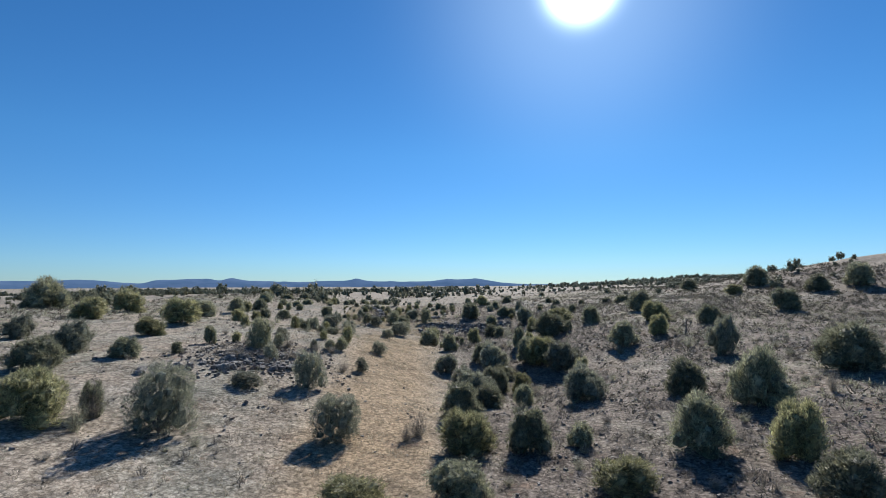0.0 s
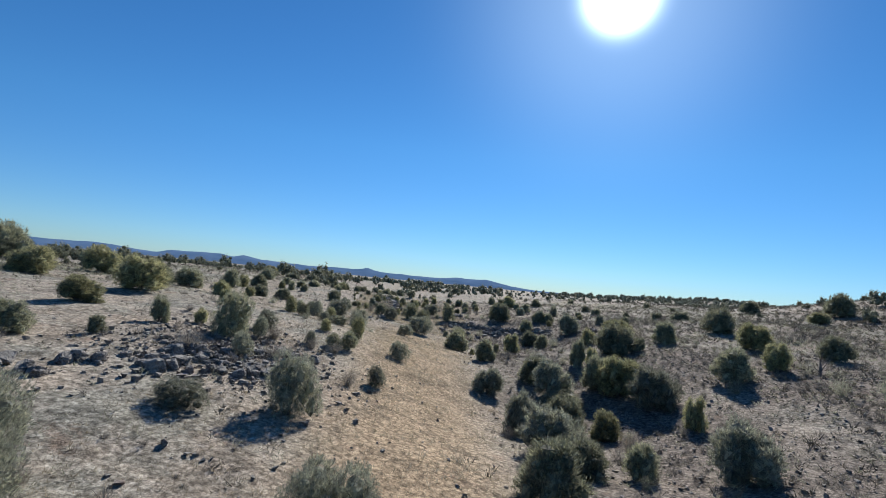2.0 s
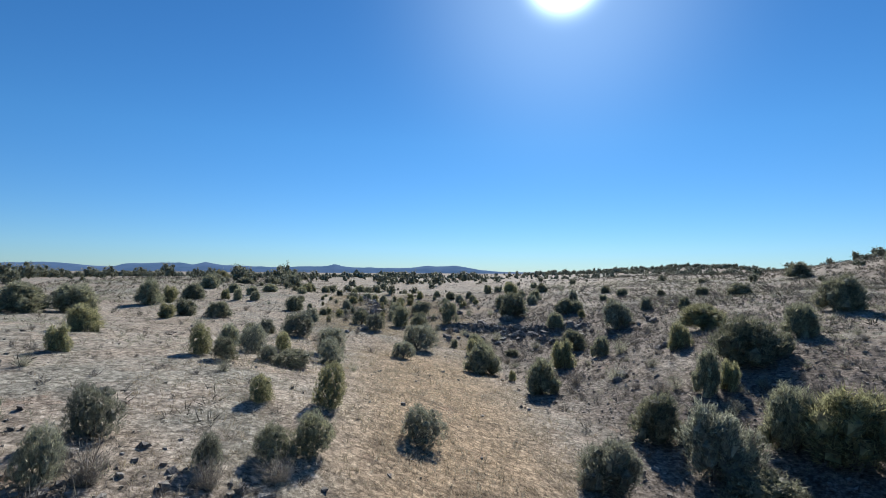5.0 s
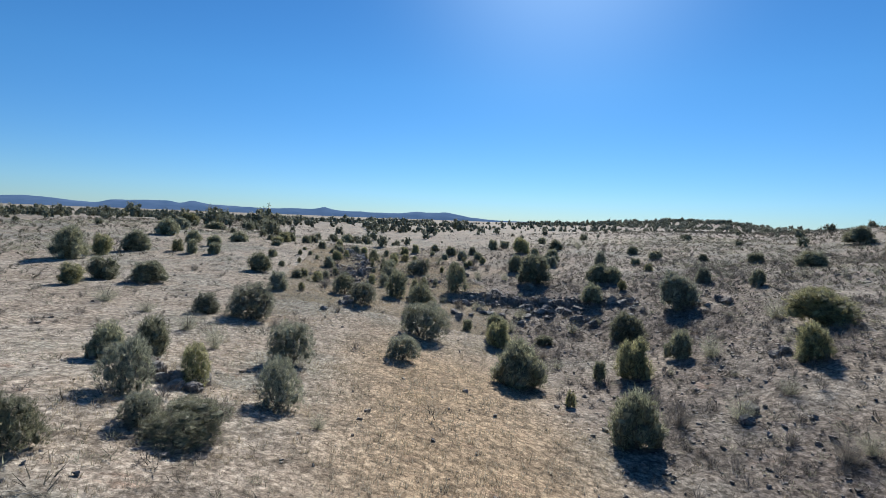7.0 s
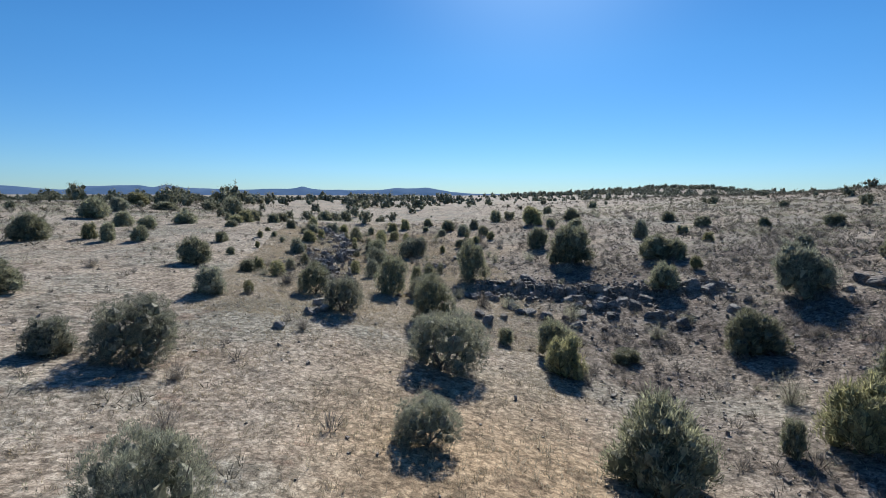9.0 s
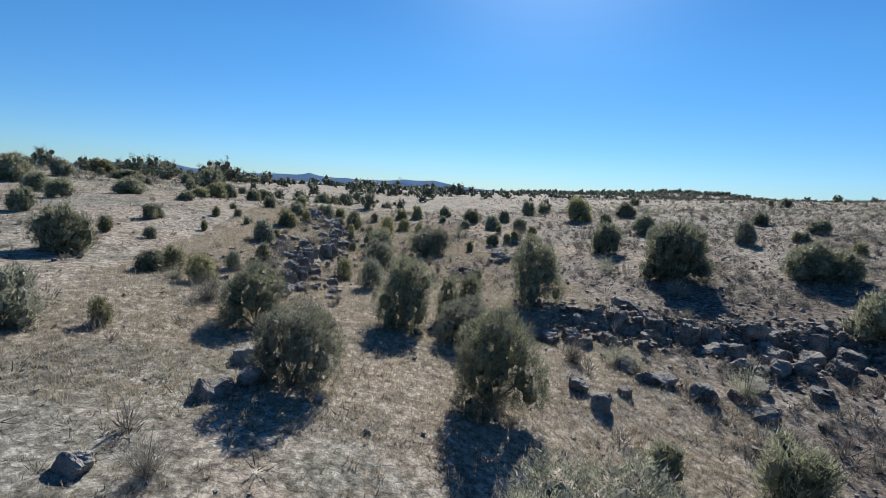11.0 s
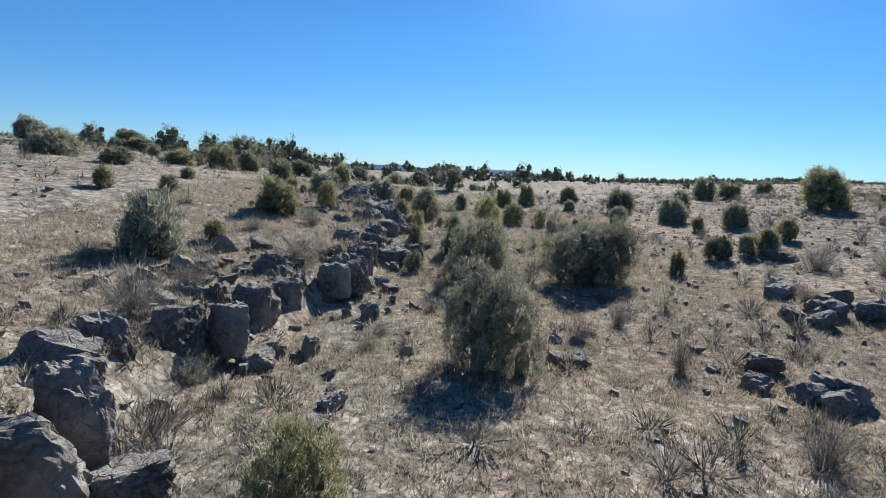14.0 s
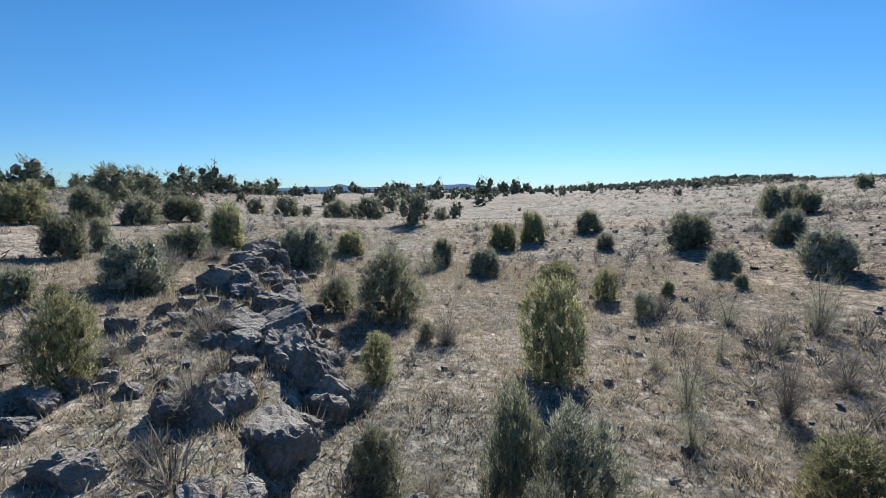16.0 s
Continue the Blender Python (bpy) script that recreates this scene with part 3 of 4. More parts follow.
VALLEY_SECOND = [
    (-8, 31.5, 1.9, 2.2), (-6, 39.3, 0.9, 1.1), (-9.3, 43.5, 1, 0.9), (-8.5, 44.4, 1.1, 1.2), (-5.7, 47.5, 1.3, 1.2), (0.3, 47.9, 2.3, 2.1),
    (-8.8, 48, 1.1, 1.4), (0.7, 59.3, 2, 2.4),
]
VALLEY_THIRD = [
    (-0.2, 63.2, 0.5, 0.8), (-1.8, 65.8, 2.6, 2.6), (-7, 66.6, 1.5, 1.2), (-6, 72.6, 2.7, 2.1), (-1.4, 73.6, 1.7, 2), (-1.3, 75.8, 1.5, 2),
    (-2.9, 77, 0.8, 0.9), (-6, 78.2, 1.9, 2.1), (-6, 82.4, 1.7, 1.3), (-7.8, 83, 1.7, 2.1), (-6.5, 84.2, 0.7, 1.6), (-5.7, 84.5, 0.9, 1.7),
    (-2.9, 87.1, 2, 2.5), (-9, 88.1, 1, 1.25),
]
VALLEY_FOURTH = [
    (-4.5, 91.1, 0.5, 0.8), (-9, 94, 1.4, 1.6), (-9, 99.8, 1.7, 1.75), (-6.4, 101.1, 1.9, 1.7), (-5.6, 101.9, 1.7, 1.8), (-9.2, 102.4, 0.85, 1),
    (-3.2, 102.8, 0.6, 0.9), (-9.3, 103.6, 0.8, 1.2), (-6.7, 103.7, 0.9, 0.8), (-1.4, 104.2, 0.9, 1.1), (0.2, 104.4, 0.8, 1.2), (-0.3, 104.8, 0.7, 0.9),
    (-8.8, 106.6, 1.1, 1.5), (0, 109.5, 0.6, 0.8), (-5.9, 110.3, 0.5, 0.6), (-7.6, 111.6, 1.2, 1), (-6.3, 111.8, 0.7, 0.8), (-2.9, 111.8, 0.4, 0.5),
    (-4.6, 112.1, 0.4, 0.5), (0.1, 112.9, 1.7, 1.5), (-2.2, 113.8, 1, 1), (-8.9, 115.6, 1.1, 1.1), (-1, 118.2, 2, 1.7), (-3.6, 119.7, 0.9, 0.8),
]
VALLEY_FIFTH = [
    (-7.7, 120.1, 1.4, 1.4), (-6.1, 121.9, 1.3, 1.7), (-3.1, 123.8, 1.4, 1.3),
]
WEST_BANK_FIRST = [
    (-16.8, 21.5, 2.9, 2.8), (-11.9, 22.4, 2.8, 2.9), (-15.4, 23.2, 1.1, 1.9), (-22, 28.4, 2.9, 2.2), (-11.1, 29.6, 1.7, 0.9),
]
WEST_BANK_SECOND = [
    (-19.7, 32.6, 2.1, 1.6), (-23.1, 33, 2.6, 2.5), (-17.6, 34.8, 0.9, 1), (-12, 36.7, 1, 1.1), (-29.7, 37, 2.1, 2.1), (-17.3, 39.1, 1, 1.7),
    (-13.6, 39.6, 2, 2.3), (-22.8, 40.7, 2.5, 1.9), (-12.7, 40.7, 0.8, 1.1), (-16, 40.9, 0.9, 1), (-10.4, 42.5, 0.6, 0.8), (-13.1, 43, 1.1, 1.2),
    (-10.6, 47, 0.8, 0.8), (-24.2, 48.9, 4, 3.1), (-19, 50.5, 1, 1.2), (-13.6, 52.1, 1, 1), (-14.7, 52.5, 1, 1.2), (-36.1, 53.9, 3.9, 2.9),
    (-13.8, 56, 1.2, 1.4), (-22.2, 56.9, 1.8, 1.7), (-10.3, 57.1, 1.2, 1.4), (-12.8, 57.9, 0.9, 1.2), (-16, 59.2, 1.2, 1.4),
]
WEST_BANK_THIRD = [
    (-15.4, 60.7, 1.3, 1.6), (-11.1, 62.2, 1.6, 1.7), (-14.9, 70.2, 2.4, 1.9), (-17.3, 70.4, 1.6, 1.3), (-35.9, 71.5, 4.4, 2.9), (-54.2, 71.6, 5.8, 5.4),
    (-44, 73.2, 4.6, 4.2), (-26.4, 74.2, 1.5, 1.5), (-34, 74.6, 3.6, 3), (-26, 76.6, 2, 1.8), (-23.2, 76.7, 2.5, 1.7), (-9.9, 77.8, 1.6, 1.6),
    (-15.7, 78.6, 1.6, 1.5), (-14.3, 79.5, 0.5, 0.6), (-11.6, 81.2, 1.6, 1.6), (-10.2, 81.4, 1, 0.6), (-14.1, 84.7, 1, 0.9), (-15.9, 85.2, 1, 0.9),
    (-33.6, 85.6, 3.1, 3.2), (-15.5, 86, 0.8, 0.9), (-19.1, 86.3, 2, 2), (-13.9, 87.1, 0.6, 0.7), (-13.4, 89.3, 0.6, 0.8), (-33.4, 89.6, 1.9, 2.3),
]
WEST_BANK_THIRD_MORE = [
    (-10.2, 89.9, 0.7, 0.9),
]
WEST_BANK_FOURTH = [
    (-20, 90.5, 0.7, 0.9), (-18.5, 91, 0.6, 0.7), (-27.4, 93.5, 1.2, 1.7), (-32.6, 93.9, 2.9, 2.4), (-25.6, 94, 1.3, 1.4), (-29.3, 94.7, 1.2, 1.5),
    (-17.8, 95.4, 0.4, 0.7), (-20.6, 95.6, 0.9, 1), (-15, 95.8, 1.3, 1.5), (-20.5, 96.5, 0.7, 0.9), (-14.8, 97.7, 0.5, 0.6), (-16.8, 99.2, 0.4, 0.6),
    (-18.6, 99.5, 0.6, 0.7), (-10.8, 100.3, 0.5, 0.6), (-17.8, 101, 0.6, 0.6), (-28.1, 101.3, 1.7, 1.5), (-15.1, 101.8, 1.4, 1.3), (-9.9, 102.6, 0.65, 1),
    (-9.9, 103.6, 0.6, 1.4), (-11.2, 103.9, 0.5, 0.7), (-19.1, 104.2, 0.6, 0.5), (-14.3, 104.2, 0.7, 0.9), (-32, 105.1, 2.2, 1.8), (-22.7, 105.7, 1.3, 0.8),
]
WEST_BANK_FOURTH_MORE = [
    (-16.2, 106.2, 0.6, 0.6), (-11.4, 106.2, 0.5, 0.7), (-15.8, 106.3, 0.3, 0.4), (-15.5, 107.8, 1.3, 1.1), (-10.7, 108.1, 0.3, 0.4), (-28.2, 109.2, 2.4, 1.6),
    (-11.5, 109.6, 1.3, 1.5), (-12.6, 109.7, 0.7, 0.8), (-18.1, 109.9, 1.1, 1.2), (-37.7, 111.1, 3, 2.7), (-16.2, 111.3, 1.1, 1), (-18.5, 111.7, 0.6, 1),
    (-24.2, 112.5, 1.9, 1.1), (-16.4, 114.3, 1.2, 1.8), (-14.4, 114.8, 1.6, 1.6), (-10.3, 116.7, 0.9, 1.2), (-24.5, 117.2, 2, 1.8), (-13.4, 117.6, 1.2, 1.1),
]
WEST_BANK_FIFTH = [
    (-22, 120.1, 1.7, 1.4), (-24.4, 120.6, 1.4, 1.7), (-40.5, 121.9, 2.3, 2.3), (-21.8, 122.8, 2, 1.4), (-38.8, 131.2, 3.8, 1.6), (-48.1, 143.1, 3.8, 2.7),
]
WEST_BANK_SIXTH = [
    (-11.4, 54.1, 1.9, 0.7), (-12.5, 54.3, 0.9, 0.7),
    (-20.1, 152.7, 3.2, 2.4),
]
STANDS = [("junipers on the east bank", EAST_BANK_FIRST), ("junipers on the east bank", EAST_BANK_SECOND), ("junipers on the east bank", EAST_BANK_THIRD), ("junipers on the east bank", EAST_BANK_FOURTH), ("junipers on the east bank", EAST_BANK_FIFTH), ("junipers on the valley", VALLEY_FIRST), ("junipers on the valley", VALLEY_SECOND), ("junipers on the valley", VALLEY_THIRD), ("junipers on the valley", VALLEY_FOURTH), ("junipers on the valley", VALLEY_FIFTH), ("junipers on the west bank", WEST_BANK_FIRST), ("junipers on the west bank", WEST_BANK_SECOND), ("junipers on the west bank", WEST_BANK_THIRD), ("junipers on the west bank", WEST_BANK_THIRD_MORE), ("junipers on the west bank", WEST_BANK_FOURTH), ("junipers on the west bank", WEST_BANK_FOURTH_MORE), ("junipers on the west bank", WEST_BANK_FIFTH), ("junipers on the west bank", WEST_BANK_SIXTH)]

NEAR = [juniper_model(90 + i, 34000, 0.023, (JUNIPER, GREYJUN, GREYJUN, JUNIPER)[i], 0.8 + 0.12 * i, 13 + i, 5, 0.022, 0.1, 1.0, 0.50) for i in range(4)]
BIG = [juniper_model(10 + i, 8500, 0.054, (OLIVE, JUNIPER, GREYJUN, JUNIPER, JUNIPER)[i], 0.75 + 0.1 * i, 11 + i, 3, 0.035, 0, 0.7) for i in range(5)]
MIDDLE = [juniper_model(30 + i, 5200, 0.066, (JUNIPER, OLIVE, JUNIPER, GREYJUN, JUNIPER)[i], 0.75 + 0.1 * i, 9 + i, 3, 0.035, 0, 0.7) for i in range(5)]
SMALL = [juniper_model(50 + i, 3000, 0.085, JUNIPER if i % 2 else OLIVE, 0.85 + 0.1 * i, 8 + i, 2, 0.03, 0, 0.6) for i in range(4)]
SLIM = [juniper_model(80 + i, 12000, 0.038, (GREYJUN, JUNIPER, OLIVE)[i], 1.1, 10 + i, 4, 0.025, 0.6, 1.2, 0.45) for i in range(3)]
DISTANT = [juniper_model(70 + i, 2000, 0.095, JUNIPER, 0.7, 9 + i, 2, 0.04, 0, 0.5, 0.75) for i in range(3)]

pick = random.Random(4)
for stand, where in STANDS:
    for x, y, wide, high in where:
        away = math.hypot(x + 7, max(0, y - 90, 20 - y))
        beside = math.hypot(x + 9, max(0, y - 108, 25 - y)) < 5.2 + wide / 2
        if beside and wide < 1.4:
            kinds, label = SLIM, "slender upright grey-green juniper on dry grass"
        elif wide < 1.0:
            kinds, label = SMALL, "small rounded juniper bush on dry grass"
        elif away > 62 and (wide < 3 or away > 130):
            kinds, label = DISTANT, "dark green juniper far off on the plain"
        elif beside:
            kinds, label = NEAR, "tall bushy grey-green juniper with upright sprays"
        elif wide < 2.1:
            kinds, label = MIDDLE, "bushy dark green juniper with foliage to the ground"
        else:
            kinds, label = BIG, "large dense olive-green juniper with several stems"
        tree = set_down(kinds[pick.randrange(len(kinds))], x, y, wide * (1.3 if kinds is SLIM else 1.24 if kinds is NEAR else 1.02), high * (1.06 if kinds in (NEAR, SLIM) else 0.84), pick.uniform(0, 360), 0.04, (pick.uniform(-4, 4), pick.uniform(-4, 4)))
        tagged(tree, label, "tree", stand)

# ---- rocks ----


def boulder_mesh(seed, cuts):
    """A block split from a lava ledge: flat faces at many angles, worn edges, pitted skin."""
    rng = np.random.default_rng(seed)
    bm = bmesh.new()
    bmesh.ops.create_cube(bm, size=1.0)
    bmesh.ops.subdivide_edges(bm, edges=bm.edges[:], cuts=7, use_grid_fill=True)
    flats = [(unit(rng.normal(size=3) * (1, 1, 0.6)), rng.uniform(0.33, 0.46)) for _ in range(cuts)]
    shift = rng.uniform(0, 50, 3)
    for v in bm.verts:
        p = np.array(v.co)
        p = p * (1 - 0.22 * max(0.0, np.linalg.norm(p) - 0.55) / 0.3)
        for n, d in flats:
            over = p @ n - d
            if over > 0:
                p = p - n * over * 0.97
        q = Vector(p * 2.3 + shift)
        crack = max(0.0, 1 - abs(noise.noise(q * 1.3)) * 9) * 0.07
        p = p * (1 + 0.16 * noise.noise(q) + 0.13 * noise.noise(q * 2.6) + 0.08 * noise.noise(q * 6.1) - crack)
        v.co = p * (1.05, 1.0, 1.0)
    me = bpy.data.meshes.new("boulder")
    bm.to_mesh(me)
    bm.free()
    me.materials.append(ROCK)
    return me


BOULDERS = [boulder_mesh(i, 5 + i % 4) for i in range(9)]
LEDGE_A = [
    (-15.3, 29, 1.1), (-16.8, 29.5, 1.5), (-15.8, 31.3, 1.5), (-13.7, 32.6, 1.5), (-13, 33.4, 1.1), (-11.5, 33.7, 0.6), (-10.9, 33.9, 0.6), (-13.8, 34.4, 0.9),
    (-12.8, 34.4, 1), (-10.5, 34.5, 1.2), (-12, 34.7, 0.7), (-14, 35, 0.7), (-13.2, 35.3, 0.9), (-12.1, 35.3, 0.7), (-12.1, 35.9, 0.9), (-11.5, 37.6, 0.8),
    (-9.1, 38.1, 1.1), (-10.3, 38.6, 1.2), (-9.3, 39.7, 0.8), (-13, 57, 0.7), (-13.5, 57.5, 0.8), (-12.8, 57.9, 0.8), (-14.1, 58.2, 1), (-14.5, 59, 0.7),
    (5.3, 60.4, 1.3), (10.8, 66.1, 1.2), (-11.9, 74.5, 0.5), (-11.2, 76.9, 0.7), (-9.4, 77.3, 0.3), (-10.7, 77.6, 0.6),
]
LEDGE_B = [
    (13.9, 77.9, 1.7), (15.1, 78.5, 1.8), (-11, 78.6, 0.6), (6.3, 78.9, 1.8), (-3.3, 79.3, 1.5), (5.3, 80.4, 1.6), (-0.1, 80.5, 1.6), (3.7, 80.8, 0.8),
    (-1.5, 81.9, 1.8), (-9.83, 82.01, 0.31), (-7.41, 82.38, 0.32), (2.3, 82.4, 1.8), (-7.12, 83.07, 0.29), (-12.43, 83.66, 0.39), (-3.54, 83.88, 0.87), (-11.95, 83.96, 0.48),
    (-1.1, 84.1, 0.8), (-3.01, 84.19, 0.82), (-11.6, 84.34, 0.36), (-11.63, 85.04, 0.58), (-11.53, 85.66, 0.62), (-11.24, 85.77, 0.57), (-10.21, 86.17, 0.47), (0.5, 86.9, 1.4),
    (-10.61, 90.17, 0.74), (-10.68, 90.59, 0.31), (-10.67, 90.91, 0.36), (-10.42, 91.04, 0.28), (-10.63, 91.45, 0.51), (-10.62, 92.26, 0.34),
]
LEDGE_C = [
    (-13.36, 93.45, 0.55), (-4.51, 94.02, 0.6), (-4.1, 94.1, 0.83), (-5.08, 94.36, 0.5), (-10.1, 94.4, 0.3), (-7.85, 94.76, 0.38), (-7.44, 94.89, 0.39), (-4.54, 95.18, 0.61),
    (-13.74, 95.32, 0.85), (-7.3, 96, 0.3), (-7.7, 96, 0.3), (-13.13, 96.85, 1.13), (-13.83, 97.85, 0.96), (-2.62, 97.93, 0.74), (-0.87, 98.1, 1.28), (-1.82, 98.35, 1.5),
    (-0.9, 99.2, 1.5), (-1.9, 99.8, 1), (-14.11, 103.41, 0.33), (0.35, 103.52, 1.5), (-14.21, 103.8, 0.35), (-14.11, 104.15, 0.29), (-13.67, 104.24, 0.29), (-13.98, 104.47, 0.26),
    (-13.44, 104.54, 0.22), (-14.25, 104.69, 0.31), (-14.73, 104.93, 0.33), (-14.19, 105.36, 0.34), (-13.38, 105.59, 0.33), (-14.6, 105.76, 0.41),
]
LEDGE_D = [
    (-13.74, 105.93, 0.26), (-14.34, 105.96, 0.27), (-14.41, 107.1, 0.26), (-13.93, 107.97, 0.44),
]
LEDGES = [("boulders along the ledges", LEDGE_A), ("boulders along the ledges", LEDGE_B), ("boulders along the ledges", LEDGE_C), ("boulders along the ledges", LEDGE_D)]
for ledge, where in LEDGES:
    for x, y, size in where:
        for k in range(1 if size < 0.62 else 2):
            s = min(size, 0.95) * (pick.uniform(0.75, 0.95) if size < 0.62 else pick.uniform(0.5, 0.75))
            a, b = x + k * pick.uniform(-0.6, 0.6) * size, y + k * pick.uniform(-0.6, 0.6) * size
            rock = new("boulder", BOULDERS[pick.randrange(9)])
            rock.matrix_basis = pose(a, b, land_z(a, b) + s * 0.13, pick.uniform(-25, 25), pick.uniform(-25, 25), pick.uniform(0, 360)) @ Matrix.Diagonal((s, s * pick.uniform(0.75, 1.05), s * pick.uniform(0.6, 0.95), 1))
            tagged(rock, "dark grey basalt boulder with pale lichen, half sunk in soil", "rock", ledge)

# ---- the broken basalt ledges ----


def block_mesh(seed):
    """A joint block of a lava ledge, one metre each way: steep split sides, crusty uneven top, worn edges."""
    rng = np.random.default_rng(seed)
    bm = bmesh.new()
    bmesh.ops.create_cube(bm, size=1.0)
    bmesh.ops.subdivide_edges(bm, edges=bm.edges[:], cuts=9, use_grid_fill=True)
    flats = [(unit(rng.normal(size=3) * (1, 1, 0.35) + (0, 0, 0.25)), rng.uniform(0.42, 0.54)) for _ in range(6)]
    shift = rng.uniform(0, 50, 3)
    for v in bm.verts:
        p = np.array(v.co)
        p = p * (1 - 0.30 * max(0.0, np.linalg.norm(p * (1, 1, 0.8)) - 0.58) / 0.3)
        for n, d in flats:
            over = p @ n - d
            if over > 0:
                p = p - n * over * 0.95
        q = Vector(p * 2.2 + shift)
        seam = max(0.0, 1 - abs(noise.noise(Vector((q.x * 0.5, q.y * 0.5, q.z * 2.2)))) * 8) * 0.07
        knobs = 0.10 * noise.noise(q) + 0.11 * noise.noise(q * 2.7) + 0.07 * noise.noise(q * 6.3)
        p = p * (1 + knobs - seam) + (0, 0, 0.05 * noise.noise(q * 3.1) * (p[2] > 0.3))
        v.co = p * 1.08
    me = bpy.data.meshes.new("ledge_block")
    bm.to_mesh(me)
    bm.free()
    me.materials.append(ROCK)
    return me


BLOCKS = [block_mesh(300 + i) for i in range(9)]


def ledge(line, facing, label, group, thin=0.1, big=1.0):
    """Blocks packed along a line: tops level with the ground behind, fronts broken unevenly towards the lower side."""
    pts = np.array(line, float)
    lengths = np.concatenate([[0], np.cumsum(np.hypot(*np.diff(pts, axis=0).T))])
    s = 0.0
    while s < lengths[-1]:
        w = pick.choice((0.26, 0.36, 0.46, 0.6, 0.85)) * pick.uniform(0.85, 1.15) * big
        a, b = (float(np.interp(s + w / 2, lengths, pts[:, i])) for i in (0, 1))
        c, d = (float(np.interp(s + w / 2 + 0.2, lengths, pts[:, i])) for i in (0, 1))
        turn = math.degrees(math.atan2(d - b, c - a))
        out = np.array([math.sin(math.radians(turn)), -math.cos(math.radians(turn))]) * facing
        s += w * pick.uniform(0.72, 0.98)
        if pick.random() < thin:
            continue
        rows = [(pick.uniform(-0.38, 0.28), 1.0)] + [(-pick.uniform(0.55, 0.85), 0.75)] * (pick.random() < 0.45) + [(-pick.uniform(1.1, 1.6), 0.55)] * (pick.random() < 0.15) + [(pick.uniform(0.5, 1.1), 0.45)] * (pick.random() < 0.35)
        for off, k in rows:
            x, y = a + out[0] * off + pick.uniform(-0.14, 0.14) / big ** 4, b + out[1] * off + pick.uniform(-0.14, 0.14) / big ** 4
            deep = pick.uniform(0.35, 0.75) * big * (0.8 if k < 1 else 1)
            if off > 0.4:
                low = land_z(x, y) - 0.08
                top = low + pick.uniform(0.22, 0.5) * big
            else:
                top = land_z(a - out[0] * 0.9, b - out[1] * 0.9) + (pick.uniform(-0.16, 0.16) if k == 1 else pick.uniform(-0.06, 0.10))
                low = land_z(a + out[0] * 0.5, b + out[1] * 0.5) - 0.15 if k == 1 else top - 0.4
            low = max(low, top - 0.62)
            rock = new("ledge_block", BLOCKS[pick.randrange(9)])
            rock.matrix_basis = pose(x, y, (top + low) / 2, pick.uniform(-14, 14), pick.uniform(-14, 14), turn + pick.choice((0, 90, 180, 270)) + pick.uniform(-35, 35)) @ Matrix.Diagonal((w * 1.12 * (0.8 if k < 1 else 1), deep, max(0.3, top - low), 1))
            tagged(rock, label, "rock", group)


ledge(list(zip(RIM_X, RIM_Y))[1:9], 1, "crusty dark grey basalt block in a broken ledge", "blocks of the west ledge", 0.06, 0.75)
for _ in range(110):                          # the ledge crumbles into rubble towards its far end
    b = pick.uniform(99.5, 115)
    a = float(np.interp(b, RIM_Y, RIM_X)) + pick.gauss(-0.25, 0.55)
    size = pick.uniform(0.2, 0.42) if pick.random() < 0.7 else pick.uniform(0.42, 0.7)
    rock = new("ledge_block", BLOCKS[pick.randrange(9)])
    rock.matrix_basis = pose(a, b, land_z(a, b) + size * 0.14, pick.uniform(-25, 25), pick.uniform(-25, 25), pick.uniform(0, 360)) @ Matrix.Diagonal((size, size * pick.uniform(0.7, 1.1), size * pick.uniform(0.55, 0.95), 1))
    tagged(rock, "small crusty basalt block in the crumbled end of a ledge", "rock", "blocks of the crumbled ledge")
ledge([(-3.4, 86.2), (-1, 85.5), (2, 84.7), (5, 84.0), (8, 83.3), (10.5, 82.4)], 1, "weathered grey basalt block in a low ledge", "blocks of the east ledge", 0.5, 0.75)
for _ in range(75):                           # blocks strewn down the slope below the east ledge
    a = pick.uniform(-3, 12)
    b = 85.2 - 0.25 * a - abs(pick.gauss(0, 2.6)) + 0.6
    size = pick.uniform(0.2, 0.42) if pick.random() < 0.75 else pick.uniform(0.42, 0.75)
    rock = new("ledge_block", BLOCKS[pick.randrange(9)])
    rock.matrix_basis = pose(a, b, land_z(a, b) + size * 0.12, pick.uniform(-25, 25), pick.uniform(-25, 25), pick.uniform(0, 360)) @ Matrix.Diagonal((size, size * pick.uniform(0.7, 1.1), size * pick.uniform(0.5, 0.85), 1))
    tagged(rock, "grey basalt block strewn among brush on a slope", "rock", "blocks below the east ledge")
ledge([(-15.5, 31.5), (-13.8, 33.2), (-12.4, 34.0), (-11.0, 34.3), (-10.2, 35.2), (-9.4, 37.4)], 1, "lichen-grey basalt block at the edge of the grass", "blocks of the small ledge", 0.25, 0.85)

